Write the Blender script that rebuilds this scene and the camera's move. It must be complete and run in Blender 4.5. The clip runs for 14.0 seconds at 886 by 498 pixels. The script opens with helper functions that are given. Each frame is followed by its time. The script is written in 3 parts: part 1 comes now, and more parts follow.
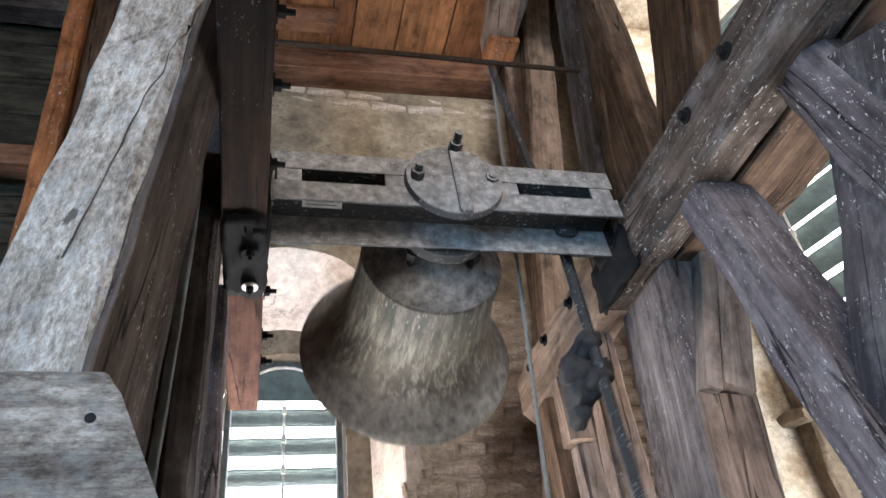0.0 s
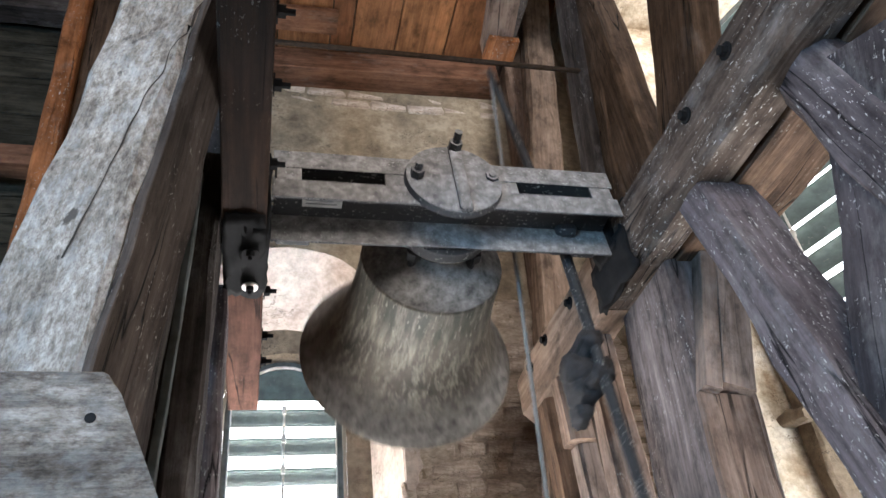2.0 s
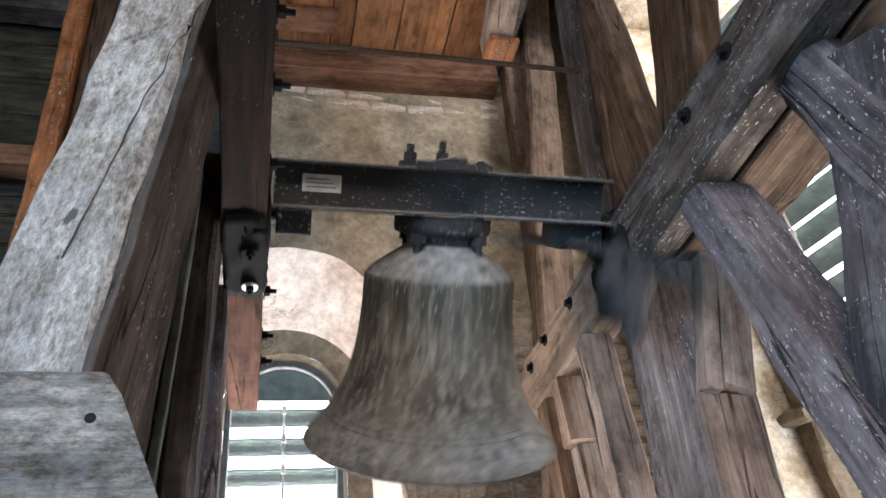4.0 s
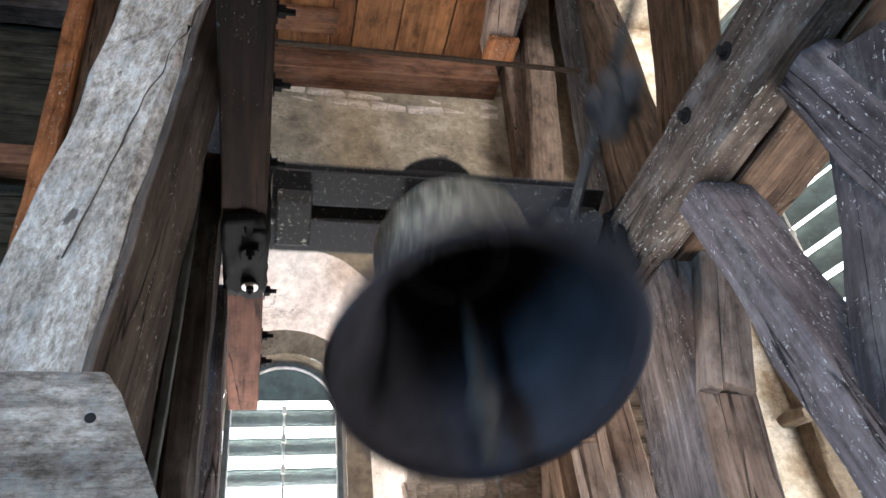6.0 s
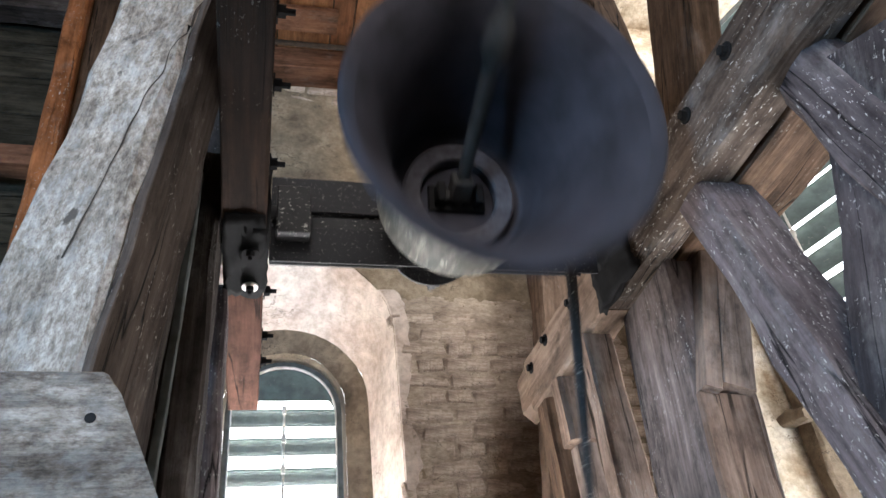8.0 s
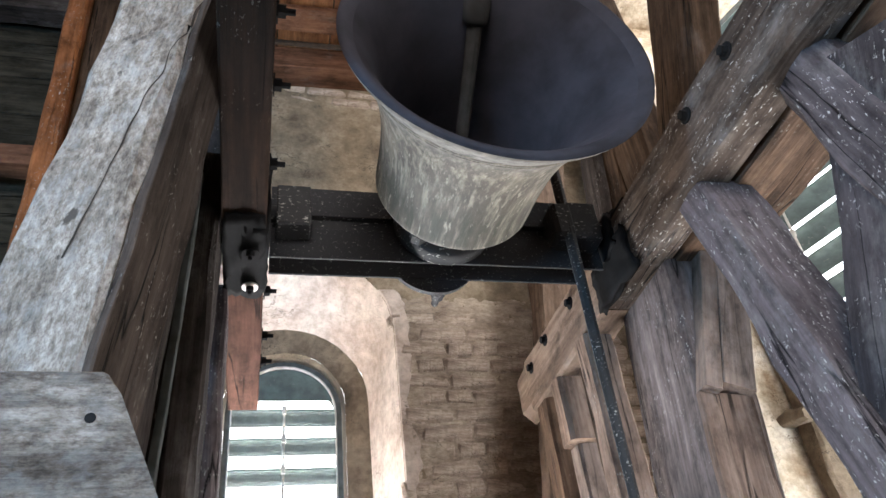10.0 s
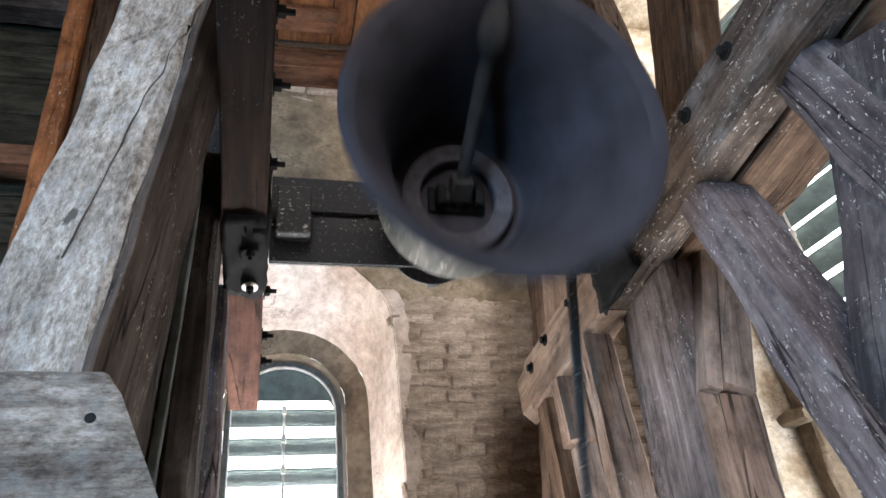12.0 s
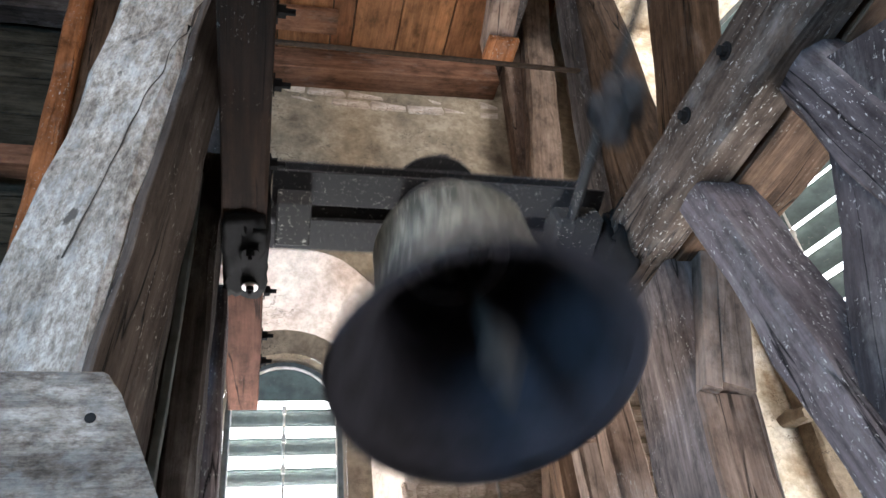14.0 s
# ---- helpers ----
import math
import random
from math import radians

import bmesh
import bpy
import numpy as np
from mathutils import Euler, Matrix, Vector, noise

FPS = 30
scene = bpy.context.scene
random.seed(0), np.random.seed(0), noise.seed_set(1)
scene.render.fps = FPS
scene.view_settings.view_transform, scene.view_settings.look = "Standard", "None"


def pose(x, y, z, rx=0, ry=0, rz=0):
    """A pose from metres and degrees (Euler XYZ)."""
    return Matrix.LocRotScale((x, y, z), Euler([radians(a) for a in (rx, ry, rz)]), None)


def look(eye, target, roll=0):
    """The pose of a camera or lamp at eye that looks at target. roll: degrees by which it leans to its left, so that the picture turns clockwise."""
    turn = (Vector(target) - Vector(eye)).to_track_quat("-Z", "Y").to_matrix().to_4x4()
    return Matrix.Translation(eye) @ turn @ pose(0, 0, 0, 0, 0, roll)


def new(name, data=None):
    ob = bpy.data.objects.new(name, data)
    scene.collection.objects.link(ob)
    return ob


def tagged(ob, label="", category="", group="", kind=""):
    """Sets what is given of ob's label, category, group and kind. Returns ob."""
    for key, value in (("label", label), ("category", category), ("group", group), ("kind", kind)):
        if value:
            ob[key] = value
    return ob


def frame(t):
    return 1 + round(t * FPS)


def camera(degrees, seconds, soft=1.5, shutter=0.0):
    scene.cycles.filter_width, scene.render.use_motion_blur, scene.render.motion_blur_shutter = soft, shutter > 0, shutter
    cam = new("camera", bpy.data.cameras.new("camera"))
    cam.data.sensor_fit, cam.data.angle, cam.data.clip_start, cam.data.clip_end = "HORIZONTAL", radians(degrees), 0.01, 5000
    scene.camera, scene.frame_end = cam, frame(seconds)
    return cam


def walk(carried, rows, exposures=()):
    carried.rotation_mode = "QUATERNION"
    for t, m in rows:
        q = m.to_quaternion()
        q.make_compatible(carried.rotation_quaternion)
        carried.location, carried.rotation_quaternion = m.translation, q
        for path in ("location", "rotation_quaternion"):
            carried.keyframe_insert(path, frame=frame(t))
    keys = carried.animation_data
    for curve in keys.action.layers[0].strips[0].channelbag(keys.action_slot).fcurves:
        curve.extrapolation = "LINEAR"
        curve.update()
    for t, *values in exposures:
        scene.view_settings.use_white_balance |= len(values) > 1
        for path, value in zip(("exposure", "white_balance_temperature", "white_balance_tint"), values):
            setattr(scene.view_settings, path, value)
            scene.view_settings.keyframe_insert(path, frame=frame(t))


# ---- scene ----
from mathutils.bvhtree import BVHTree

cam = camera(61.08, 14.0, soft=1.5, shutter=0.6)
EYE = Vector((0.0, 0.0, 1.5))
VIEW = look(EYE, EYE + Vector((0.2312, 0.7691, 0.5959)), roll=-7.63)
walk(cam, [(0.0, VIEW), (14.0, VIEW)], exposures=[(0.0, 0.2, 6040, 10), (14.0, 0.2, 6040, 10)])

# ---- light ----
world = bpy.data.worlds.new("sky")
scene.world = world
world.use_nodes = True
sky = world.node_tree.nodes.new("ShaderNodeTexSky")
sky.sky_type, sky.sun_disc = "NISHITA", False
sky.sun_elevation, sky.sun_rotation = radians(42), radians(200)
world.node_tree.links.new(sky.outputs[0], world.node_tree.nodes["Background"].inputs[0])
world.node_tree.nodes["Background"].inputs[1].default_value = 0.12


def area(name, eye, target, sx, sy, power, colour):
    lamp = bpy.data.lights.new(name, "AREA")
    lamp.shape, lamp.size, lamp.size_y, lamp.energy, lamp.color = "RECTANGLE", sx, sy, power, colour
    ob = new(name, lamp)
    ob.matrix_world = look(eye, target)
    return ob


SUN = bpy.data.lights.new("sun", "SUN")
SUN.energy, SUN.angle, SUN.color = 3.0, radians(0.6), (1.0, 0.93, 0.82)
new("sun", SUN).matrix_world = look((0, 0, 10), (0.5, 3.4, 7.0))
# daylight in the far and side window openings
area("daylight_far_window", (0.13, 3.48, 1.75), (0.25, 2.6, 3.2), 0.5, 0.9, 110, (1.0, 0.97, 0.94))
area("daylight_side_window", (2.35, 1.55, 1.7), (1.2, 2.0, 2.6), 1.2, 0.8, 58, (1.0, 0.97, 0.94))
# added blue fill for the left timbers; the west wall has no opening
area("west_fill", (-2.12, -1.05, 1.8), (-0.3, 1.0, 2.1), 0.8, 1.1, 210, (0.34, 0.65, 1.0))
# added unseen fill high in the niche, brightens its upper reveal
area("upper_niche_fill", (2.45, 1.40, 5.05), (2.15, 2.6, 4.8), 0.5, 0.3, 30, (1.0, 0.97, 0.94))
# added main fill from behind the camera; the south wall has no opening
area("south_fill", (-0.25, -2.1, 3.3), (0.5, 2.0, 2.7), 1.1, 1.6, 155, (1.0, 0.93, 0.88))


# ---- materials ----
def nodes_of(name):
    m = bpy.data.materials.new(name)
    m.use_nodes = True
    t = m.node_tree
    return m, t, t.nodes["Principled BSDF"]


def N(t, kind, **inputs):
    n = t.nodes.new("ShaderNode" + kind)
    for k, v in inputs.items():
        n.inputs[k.replace("_", " ")].default_value = v
    return n


def ramp(t, src, stops):
    r = t.nodes.new("ShaderNodeValToRGB")
    e = r.color_ramp.elements
    while len(e) < len(stops):
        e.new(0.5)
    for k, (pos, c) in zip(e, stops):
        k.position = pos
        k.color = (*c, 1) if len(c) == 3 else c
    t.links.new(src, r.inputs[0])
    return r


def mixed(t, fac, a, b, blend="MIX"):
    m = t.nodes.new("ShaderNodeMix")
    m.data_type, m.blend_type = "RGBA", blend
    for sock, v in ((m.inputs[0], fac), (m.inputs[6], a), (m.inputs[7], b)):
        if isinstance(v, (int, float)):
            sock.default_value = v
        elif isinstance(v, tuple):
            sock.default_value = (*v, 1)
        else:
            t.links.new(v, sock)
    return m.outputs[2]


def coords(t, scale, shift=True):
    tc = t.nodes.new("ShaderNodeTexCoord")
    mp = t.nodes.new("ShaderNodeMapping")
    mp.inputs["Scale"].default_value = scale
    t.links.new(tc.outputs["Object"], mp.inputs[0])
    if shift:
        info = t.nodes.new("ShaderNodeObjectInfo")
        mul = t.nodes.new("ShaderNodeVectorMath")
        mul.operation = "SCALE"
        mul.inputs[0].default_value = (7.1, 5.3, 9.7)
        t.links.new(info.outputs["Random"], mul.inputs["Scale"])
        t.links.new(mul.outputs[0], mp.inputs["Location"])
    return mp.outputs[0]


def noise_at(t, scale, size, detail=6, rough=0.6, shift=True):
    n = N(t, "TexNoise", Scale=size, Detail=detail, Roughness=rough)
    t.links.new(coords(t, scale, shift), n.inputs["Vector"])
    return n.outputs["Fac"]


def bump(t, b, height, strength, dist=0.01):
    n = N(t, "Bump", Strength=strength, Distance=dist)
    t.links.new(height, n.inputs["Height"])
    t.links.new(n.outputs[0], b.inputs["Normal"])


def wood(name, dark, mid, light, dust=0.3, specks=0.3, rough=0.85, dust_col=(0.33, 0.31, 0.29), cracks=1.0, boards=False):
    """Old timber: grain along local z, long cracks, dust on top faces, pale droppings."""
    m, t, b = nodes_of(name)
    grain = noise_at(t, (1, 1, 0.06), 38, 8, 0.65)
    broad = noise_at(t, (1, 1, 0.25), 5, 4, 0.6)
    fine = noise_at(t, (1, 1, 0.02), 110, 3, 0.5)
    c = ramp(t, grain, [(0.27, dark), (0.5, mid), (0.75, light)]).outputs[0]
    shade = ramp(t, broad, [(0.28, (0.42, 0.40, 0.39)), (0.5, (0.92, 0.9, 0.88)), (0.7, (1.3, 1.27, 1.24))]).outputs[0]
    c = mixed(t, 1.0, c, shade, "MULTIPLY")
    grime = ramp(t, noise_at(t, (1, 1, 0.55), 13, 9, 0.72), [(0.34, (0.42, 0.41, 0.40)), (0.5, (0.93, 0.92, 0.91)), (0.66, (1.22, 1.21, 1.2))]).outputs[0]
    c = mixed(t, 1.0, c, grime, "MULTIPLY")
    crack = N(t, "TexNoise", Scale=9.0, Detail=5.0, Roughness=0.45)
    t.links.new(coords(t, (1, 1, 0.07)), crack.inputs["Vector"])
    line = ramp(t, crack.outputs["Fac"], [(0.490, (0, 0, 0)), (0.498, (1, 1, 1)), (0.502, (1, 1, 1)), (0.510, (0, 0, 0))])
    some = ramp(t, noise_at(t, (1, 1, 0.4), 4.0, 2), [(0.45, (0, 0, 0)), (0.52, (1, 1, 1))]).outputs[0]
    crackmask = mixed(t, 1.0, line.outputs[0], some, "MULTIPLY")
    if cracks < 1.0:
        crackmask = mixed(t, cracks, (0.0, 0.0, 0.0), crackmask)
    if boards:
        isle = t.nodes.new("ShaderNodeNewGeometry")
        c = mixed(t, 1.0, c, ramp(t, isle.outputs["Random Per Island"], [(0.0, (0.40, 0.37, 0.37)), (0.5, (0.80, 0.78, 0.78)), (1.0, (1.35, 1.4, 1.3))]).outputs[0], "MULTIPLY")
    c = mixed(t, crackmask, c, tuple(v * 0.15 for v in dark))
    # dust where the surface faces up, in patches
    geo = t.nodes.new("ShaderNodeNewGeometry")
    sep = t.nodes.new("ShaderNodeSeparateXYZ")
    t.links.new(geo.outputs["Normal"], sep.inputs[0])
    patch = ramp(t, noise_at(t, (1, 1, 0.5), 9, 6, 0.7), [(0.62 - 0.3 * dust, (0, 0, 0)), (0.82 - 0.2 * dust, (1, 1, 1))]).outputs[0]
    amount = N(t, "Math")
    amount.operation = "MULTIPLY"
    t.links.new(patch, amount.inputs[0])
    amount.inputs[1].default_value = dust
    c = mixed(t, amount.outputs[0], c, dust_col)
    # droppings: short pale dashes
    dots = ramp(t, noise_at(t, (1, 1, 0.45), 105, 4, 0.6), [(0.68, (0, 0, 0)), (0.73, (0.8, 0.8, 0.8))]).outputs[0]
    where = ramp(t, noise_at(t, (1, 1, 1), 6, 3), [(0.60 - 0.32 * specks, (0, 0, 0)), (0.72 - 0.3 * specks, (1, 1, 1))]).outputs[0]
    fleck = ramp(t, noise_at(t, (1, 1, 0.3), 150, 3, 0.5), [(0.66, (0, 0, 0)), (0.70, (0.8, 0.8, 0.8))]).outputs[0]
    dots = mixed(t, 1.0, dots, fleck, "LIGHTEN")
    curl = ramp(t, noise_at(t, (1, 1, 0.7), 85, 2, 0.4), [(0.47, (0, 0, 0)), (0.49, (1, 1, 1)), (0.51, (1, 1, 1)), (0.53, (0, 0, 0))]).outputs[0]
    bits = ramp(t, noise_at(t, (1, 1, 0.8), 70, 2, 0.5), [(0.60, (0, 0, 0)), (0.66, (0.8, 0.8, 0.8))]).outputs[0]
    dots = mixed(t, 1.0, dots, mixed(t, 1.0, curl, bits, "MULTIPLY"), "LIGHTEN")
    sp = mixed(t, 1.0, dots, where, "MULTIPLY")
    s2 = N(t, "Math")
    s2.operation = "MULTIPLY"
    t.links.new(sp, s2.inputs[0])
    s2.inputs[1].default_value = min(1.0, specks * 1.9)
    c = mixed(t, s2.outputs[0], c, (0.44, 0.42, 0.385))
    t.links.new(c, b.inputs["Base Color"])
    b.inputs["Roughness"].default_value = rough
    b.inputs["Specular IOR Level"].default_value = 0.08
    h = mixed(t, 0.6, grain, fine)
    h = mixed(t, crackmask, h, (0.0, 0.0, 0.0))
    bump(t, b, h, 0.55, 0.008)
    return m


def plaster(name, base, stain, bright, scale=1.0, relief=0.6, course=1.0):
    m, t, b = nodes_of(name)
    big = noise_at(t, (1, 1, course), 1.7 * scale, 6, 0.65, False)
    med = noise_at(t, (1, 1, course), 9 * scale, 8, 0.7, False)
    fine = noise_at(t, (1, 1, 1), 60 * scale, 4, 0.6, False)
    c = ramp(t, big, [(0.32, stain), (0.5, base), (0.68, bright)]).outputs[0]
    c = mixed(t, 1.0, c, ramp(t, med, [(0.3, (0.62, 0.58, 0.52)), (0.62, (1.1, 1.08, 1.05))]).outputs[0], "MULTIPLY")
    vein = noise_at(t, (1, 1, 1.6), 3.1 * scale, 7, 0.6, False)
    line = ramp(t, vein, [(0.490, (0, 0, 0)), (0.498, (1, 1, 1)), (0.502, (1, 1, 1)), (0.510, (0, 0, 0))]).outputs[0]
    some = ramp(t, noise_at(t, (1, 1, 1), 1.3 * scale, 2, 0.5, False), [(0.54, (0, 0, 0)), (0.62, (1, 1, 1))]).outputs[0]
    crack = mixed(t, 1.0, line, some, "MULTIPLY")
    c = mixed(t, crack, c, tuple(x * 0.4 for x in stain))
    t.links.new(c, b.inputs["Base Color"])
    b.inputs["Roughness"].default_value = 0.92
    h = mixed(t, 0.35, med, fine)
    bump(t, b, h, relief, 0.02)
    return m


def metal(name, base, dustc, amount, rough=0.6, metallic=0.4, streak=1.0):
    m, t, b = nodes_of(name)
    n1 = noise_at(t, (1, 1, 1), 14, 6, 0.65)
    c = mixed(t, ramp(t, n1, [(0.4, (0, 0, 0)), (0.7, (1, 1, 1))]).outputs[0], base, tuple(x * 1.8 for x in base))
    dots = ramp(t, noise_at(t, (0.5, 1, streak), 130, 3, 0.6), [(0.60, (0, 0, 0)), (0.66, (1, 1, 1))]).outputs[0]
    where = ramp(t, noise_at(t, (1, 1, 1), 17, 4), [(0.66 - 0.3 * amount, (0, 0, 0)), (0.74 - 0.2 * amount, (1, 1, 1))]).outputs[0]
    c = mixed(t, mixed(t, 1.0, dots, where, "MULTIPLY"), c, dustc)
    t.links.new(c, b.inputs["Base Color"])
    b.inputs["Roughness"].default_value, b.inputs["Metallic"].default_value = rough, metallic
    bump(t, b, n1, 0.3, 0.004)
    return m


def plain(name, colour, rough=0.7, metallic=0.0, size=20.0):
    m, t, b = nodes_of(name)
    n1 = noise_at(t, (1, 1, 1), size, 5, 0.6)
    c = mixed(t, 1.0, colour, ramp(t, n1, [(0.3, (0.65, 0.63, 0.6)), (0.7, (1.2, 1.2, 1.2))]).outputs[0], "MULTIPLY")
    t.links.new(c, b.inputs["Base Color"])
    b.inputs["Roughness"].default_value, b.inputs["Metallic"].default_value = rough, metallic
    b.inputs["Specular IOR Level"].default_value = 0.06
    bump(t, b, n1, 0.25, 0.004)
    return m


def bronze():
    """Weathered bell bronze: olive grey, dust on the shoulder, a dark band below it, pale runs down the flank."""
    m, t, b = nodes_of("weathered_bronze")
    runs = noise_at(t, (1, 1, 0.10), 48, 7, 0.7, False)
    dirt = noise_at(t, (1, 1, 0.7), 6, 7, 0.7, False)
    spots = noise_at(t, (1, 1, 0.22), 95, 4, 0.6, False)
    c = ramp(t, dirt, [(0.3, (0.040, 0.035, 0.027)), (0.5, (0.095, 0.082, 0.064)), (0.7, (0.18, 0.154, 0.118))]).outputs[0]
    pale = ramp(t, runs, [(0.48, (0, 0, 0)), (0.66, (0.72, 0.72, 0.72))]).outputs[0]
    c = mixed(t, pale, c, (0.34, 0.305, 0.24))
    tc = t.nodes.new("ShaderNodeTexCoord")
    pos = t.nodes.new("ShaderNodeSeparateXYZ")
    t.links.new(tc.outputs["Object"], pos.inputs[0])
    level = N(t, "MapRange")
    level.inputs["From Min"].default_value, level.inputs["From Max"].default_value = -0.70, -0.05
    t.links.new(pos.outputs[2], level.inputs["Value"])
    # a dark olive band under the shoulder, broken by the runs
    band = ramp(t, level.outputs[0], [(0.50, (0, 0, 0)), (0.66, (0.75, 0.75, 0.75)), (0.80, (0.85, 0.85, 0.85)), (0.84, (0, 0, 0))]).outputs[0]
    gaps = ramp(t, noise_at(t, (1, 1, 0.16), 30, 5, 0.6, False), [(0.42, (1, 1, 1)), (0.62, (0.1, 0.1, 0.1))]).outputs[0]
    c = mixed(t, mixed(t, 1.0, band, gaps, "MULTIPLY"), c, (0.036, 0.037, 0.027))
    c = mixed(t, ramp(t, spots, [(0.60, (0, 0, 0)), (0.69, (0.55, 0.55, 0.55))]).outputs[0], c, (0.40, 0.37, 0.30))
    # settled dust on the shoulder
    nor = t.nodes.new("ShaderNodeSeparateXYZ")
    t.links.new(tc.outputs["Normal"], nor.inputs[0])
    up = ramp(t, nor.outputs[2], [(0.40, (0, 0, 0)), (0.62, (1, 1, 1))]).outputs[0]
    clump = noise_at(t, (1, 1, 1), 26, 8, 0.72, False)
    dust = ramp(t, clump, [(0.34, (0.075, 0.07, 0.063)), (0.5, (0.19, 0.178, 0.16)), (0.66, (0.31, 0.295, 0.27))]).outputs[0]
    c = mixed(t, up, c, dust)
    t.links.new(c, b.inputs["Base Color"])
    b.inputs["Roughness"].default_value, b.inputs["Metallic"].default_value = 0.75, 0.0
    b.inputs["Specular IOR Level"].default_value = 0.3
    bump(t, b, mixed(t, 0.5, runs, clump), 0.45, 0.006)
    return m


def weathered(name, grain=0.5, tone=1.0):
    """Grey weathered oak: fibrous, pitted, lichen, with drying cracks."""
    m, t, b = nodes_of(name)
    big = noise_at(t, (1, 1, 0.35), 9, 8, 0.75)
    pit = noise_at(t, (1, 1, 0.5), 85, 10, 0.8)
    fibre = noise_at(t, (1, 1, 0.05), 60, 8, 0.7)
    c = ramp(t, pit, [(0.34, (0.085, 0.068, 0.053)), (0.47, (0.215, 0.18, 0.147)), (0.62, (0.42, 0.37, 0.315))]).outputs[0]
    c = mixed(t, 1.0, c, ramp(t, big, [(0.34, (0.45, 0.41, 0.37)), (0.5, (0.88, 0.85, 0.82)), (0.64, (1.32, 1.3, 1.3))]).outputs[0], "MULTIPLY")
    c = mixed(t, grain, c, mixed(t, 1.0, c, ramp(t, fibre, [(0.38, (0.3, 0.27, 0.25)), (0.5, (0.95, 0.95, 0.95)), (0.62, (1.5, 1.5, 1.5))]).outputs[0], "MULTIPLY"))
    c = mixed(t, 1.0, c, (tone, tone, tone), "MULTIPLY")
    lichen = ramp(t, noise_at(t, (1, 1, 0.6), 30, 7, 0.72), [(0.50, (0, 0, 0)), (0.66, (0.42, 0.42, 0.42))]).outputs[0]
    c = mixed(t, lichen, c, (0.36 * tone, 0.35 * tone, 0.33 * tone))
    run = noise_at(t, (1, 1, 0.14), 7.0, 6, 0.5)
    line = ramp(t, run, [(0.490, (0, 0, 0)), (0.497, (1, 1, 1)), (0.503, (1, 1, 1)), (0.510, (0, 0, 0))]).outputs[0]
    gate = ramp(t, noise_at(t, (1, 1, 0.3), 3.0, 2), [(0.54, (0, 0, 0)), (0.62, (0.7, 0.7, 0.7))]).outputs[0]
    crack = mixed(t, 1.0, line, gate, "MULTIPLY")
    knots = ramp(t, noise_at(t, (1, 1, 0.6), 24, 5, 0.6), [(0.30, (1, 1, 1)), (0.36, (0, 0, 0))]).outputs[0]
    c = mixed(t, knots, c, (0.075, 0.062, 0.05))
    c = mixed(t, crack, c, (0.04, 0.032, 0.026))
    t.links.new(c, b.inputs["Base Color"])
    b.inputs["Roughness"].default_value = 0.9
    b.inputs["Specular IOR Level"].default_value = 0.2
    h = mixed(t, 0.5, pit, fibre)
    h = mixed(t, crack, h, (0.0, 0.0, 0.0))
    bump(t, b, h, 1.0, 0.013)
    return m


def dusty_top(name):
    """Black steel with settled dust and droppings on the faces that lie upwards on the part."""
    m, t, b = nodes_of(name)
    tc = t.nodes.new("ShaderNodeTexCoord")
    sep = t.nodes.new("ShaderNodeSeparateXYZ")
    t.links.new(tc.outputs["Normal"], sep.inputs[0])
    up = ramp(t, sep.outputs[2], [(0.45, (0, 0, 0)), (0.7, (1, 1, 1))]).outputs[0]
    n1 = noise_at(t, (1, 1, 1), 30, 7, 0.7)
    n2 = noise_at(t, (1, 1, 1), 90, 4, 0.7)
    dust = ramp(t, n1, [(0.3, (0.07, 0.062, 0.056)), (0.5, (0.17, 0.155, 0.14)), (0.66, (0.30, 0.28, 0.26))]).outputs[0]
    dust = mixed(t, ramp(t, n2, [(0.62, (0, 0, 0)), (0.68, (1, 1, 1))]).outputs[0], dust, (0.42, 0.40, 0.37))
    paint = mixed(t, ramp(t, n2, [(0.60, (0, 0, 0)), (0.67, (1, 1, 1))]).outputs[0], (0.013, 0.012, 0.013), (0.16, 0.15, 0.14))
    c = mixed(t, up, paint, dust)
    t.links.new(c, b.inputs["Base Color"])
    b.inputs["Roughness"].default_value = 0.8
    bump(t, b, n1, 0.5, 0.006)
    return m


OAK_DARK = wood("oak_dark", (0.018, 0.015, 0.0135), (0.045, 0.037, 0.033), (0.083, 0.070, 0.062), 0.25, 0.35)
OAK_UNLIT = wood("oak_unlit", (0.018, 0.0165, 0.012), (0.034, 0.031, 0.023), (0.055, 0.050, 0.037), 0.1, 0.05)
OAK_BLUE = wood("oak_dark_dusty", (0.062, 0.050, 0.052), (0.120, 0.101, 0.105), (0.19, 0.163, 0.168), 0.35, 0.75)
OAK_BROWN = wood("oak_brown", (0.042, 0.025, 0.016), (0.096, 0.060, 0.039), (0.165, 0.110, 0.076), 0.06, 0.2)
RED_WOOD = wood("red_brown_board", (0.07, 0.034, 0.02), (0.12, 0.06, 0.036), (0.18, 0.095, 0.058), 0.2, 0.05, cracks=0.15)
CEIL_WOOD = wood("ceiling_board", (0.085, 0.035, 0.015), (0.145, 0.064, 0.029), (0.205, 0.096, 0.045), 0.06, 0.03, 0.6, cracks=0.1, boards=True)
ORANGE_WOOD = wood("orange_timber", (0.12, 0.045, 0.015), (0.23, 0.09, 0.035), (0.33, 0.14, 0.06), 0.2, 0.5)
PLASTER = plaster("old_plaster", (0.275, 0.218, 0.150), (0.13, 0.098, 0.065), (0.42, 0.345, 0.25), 2.4, 1.0)
PINK_PLASTER = plaster("pink_plaster", (0.62, 0.52, 0.45), (0.46, 0.36, 0.29), (0.74, 0.66, 0.58), 2.2, 0.6)
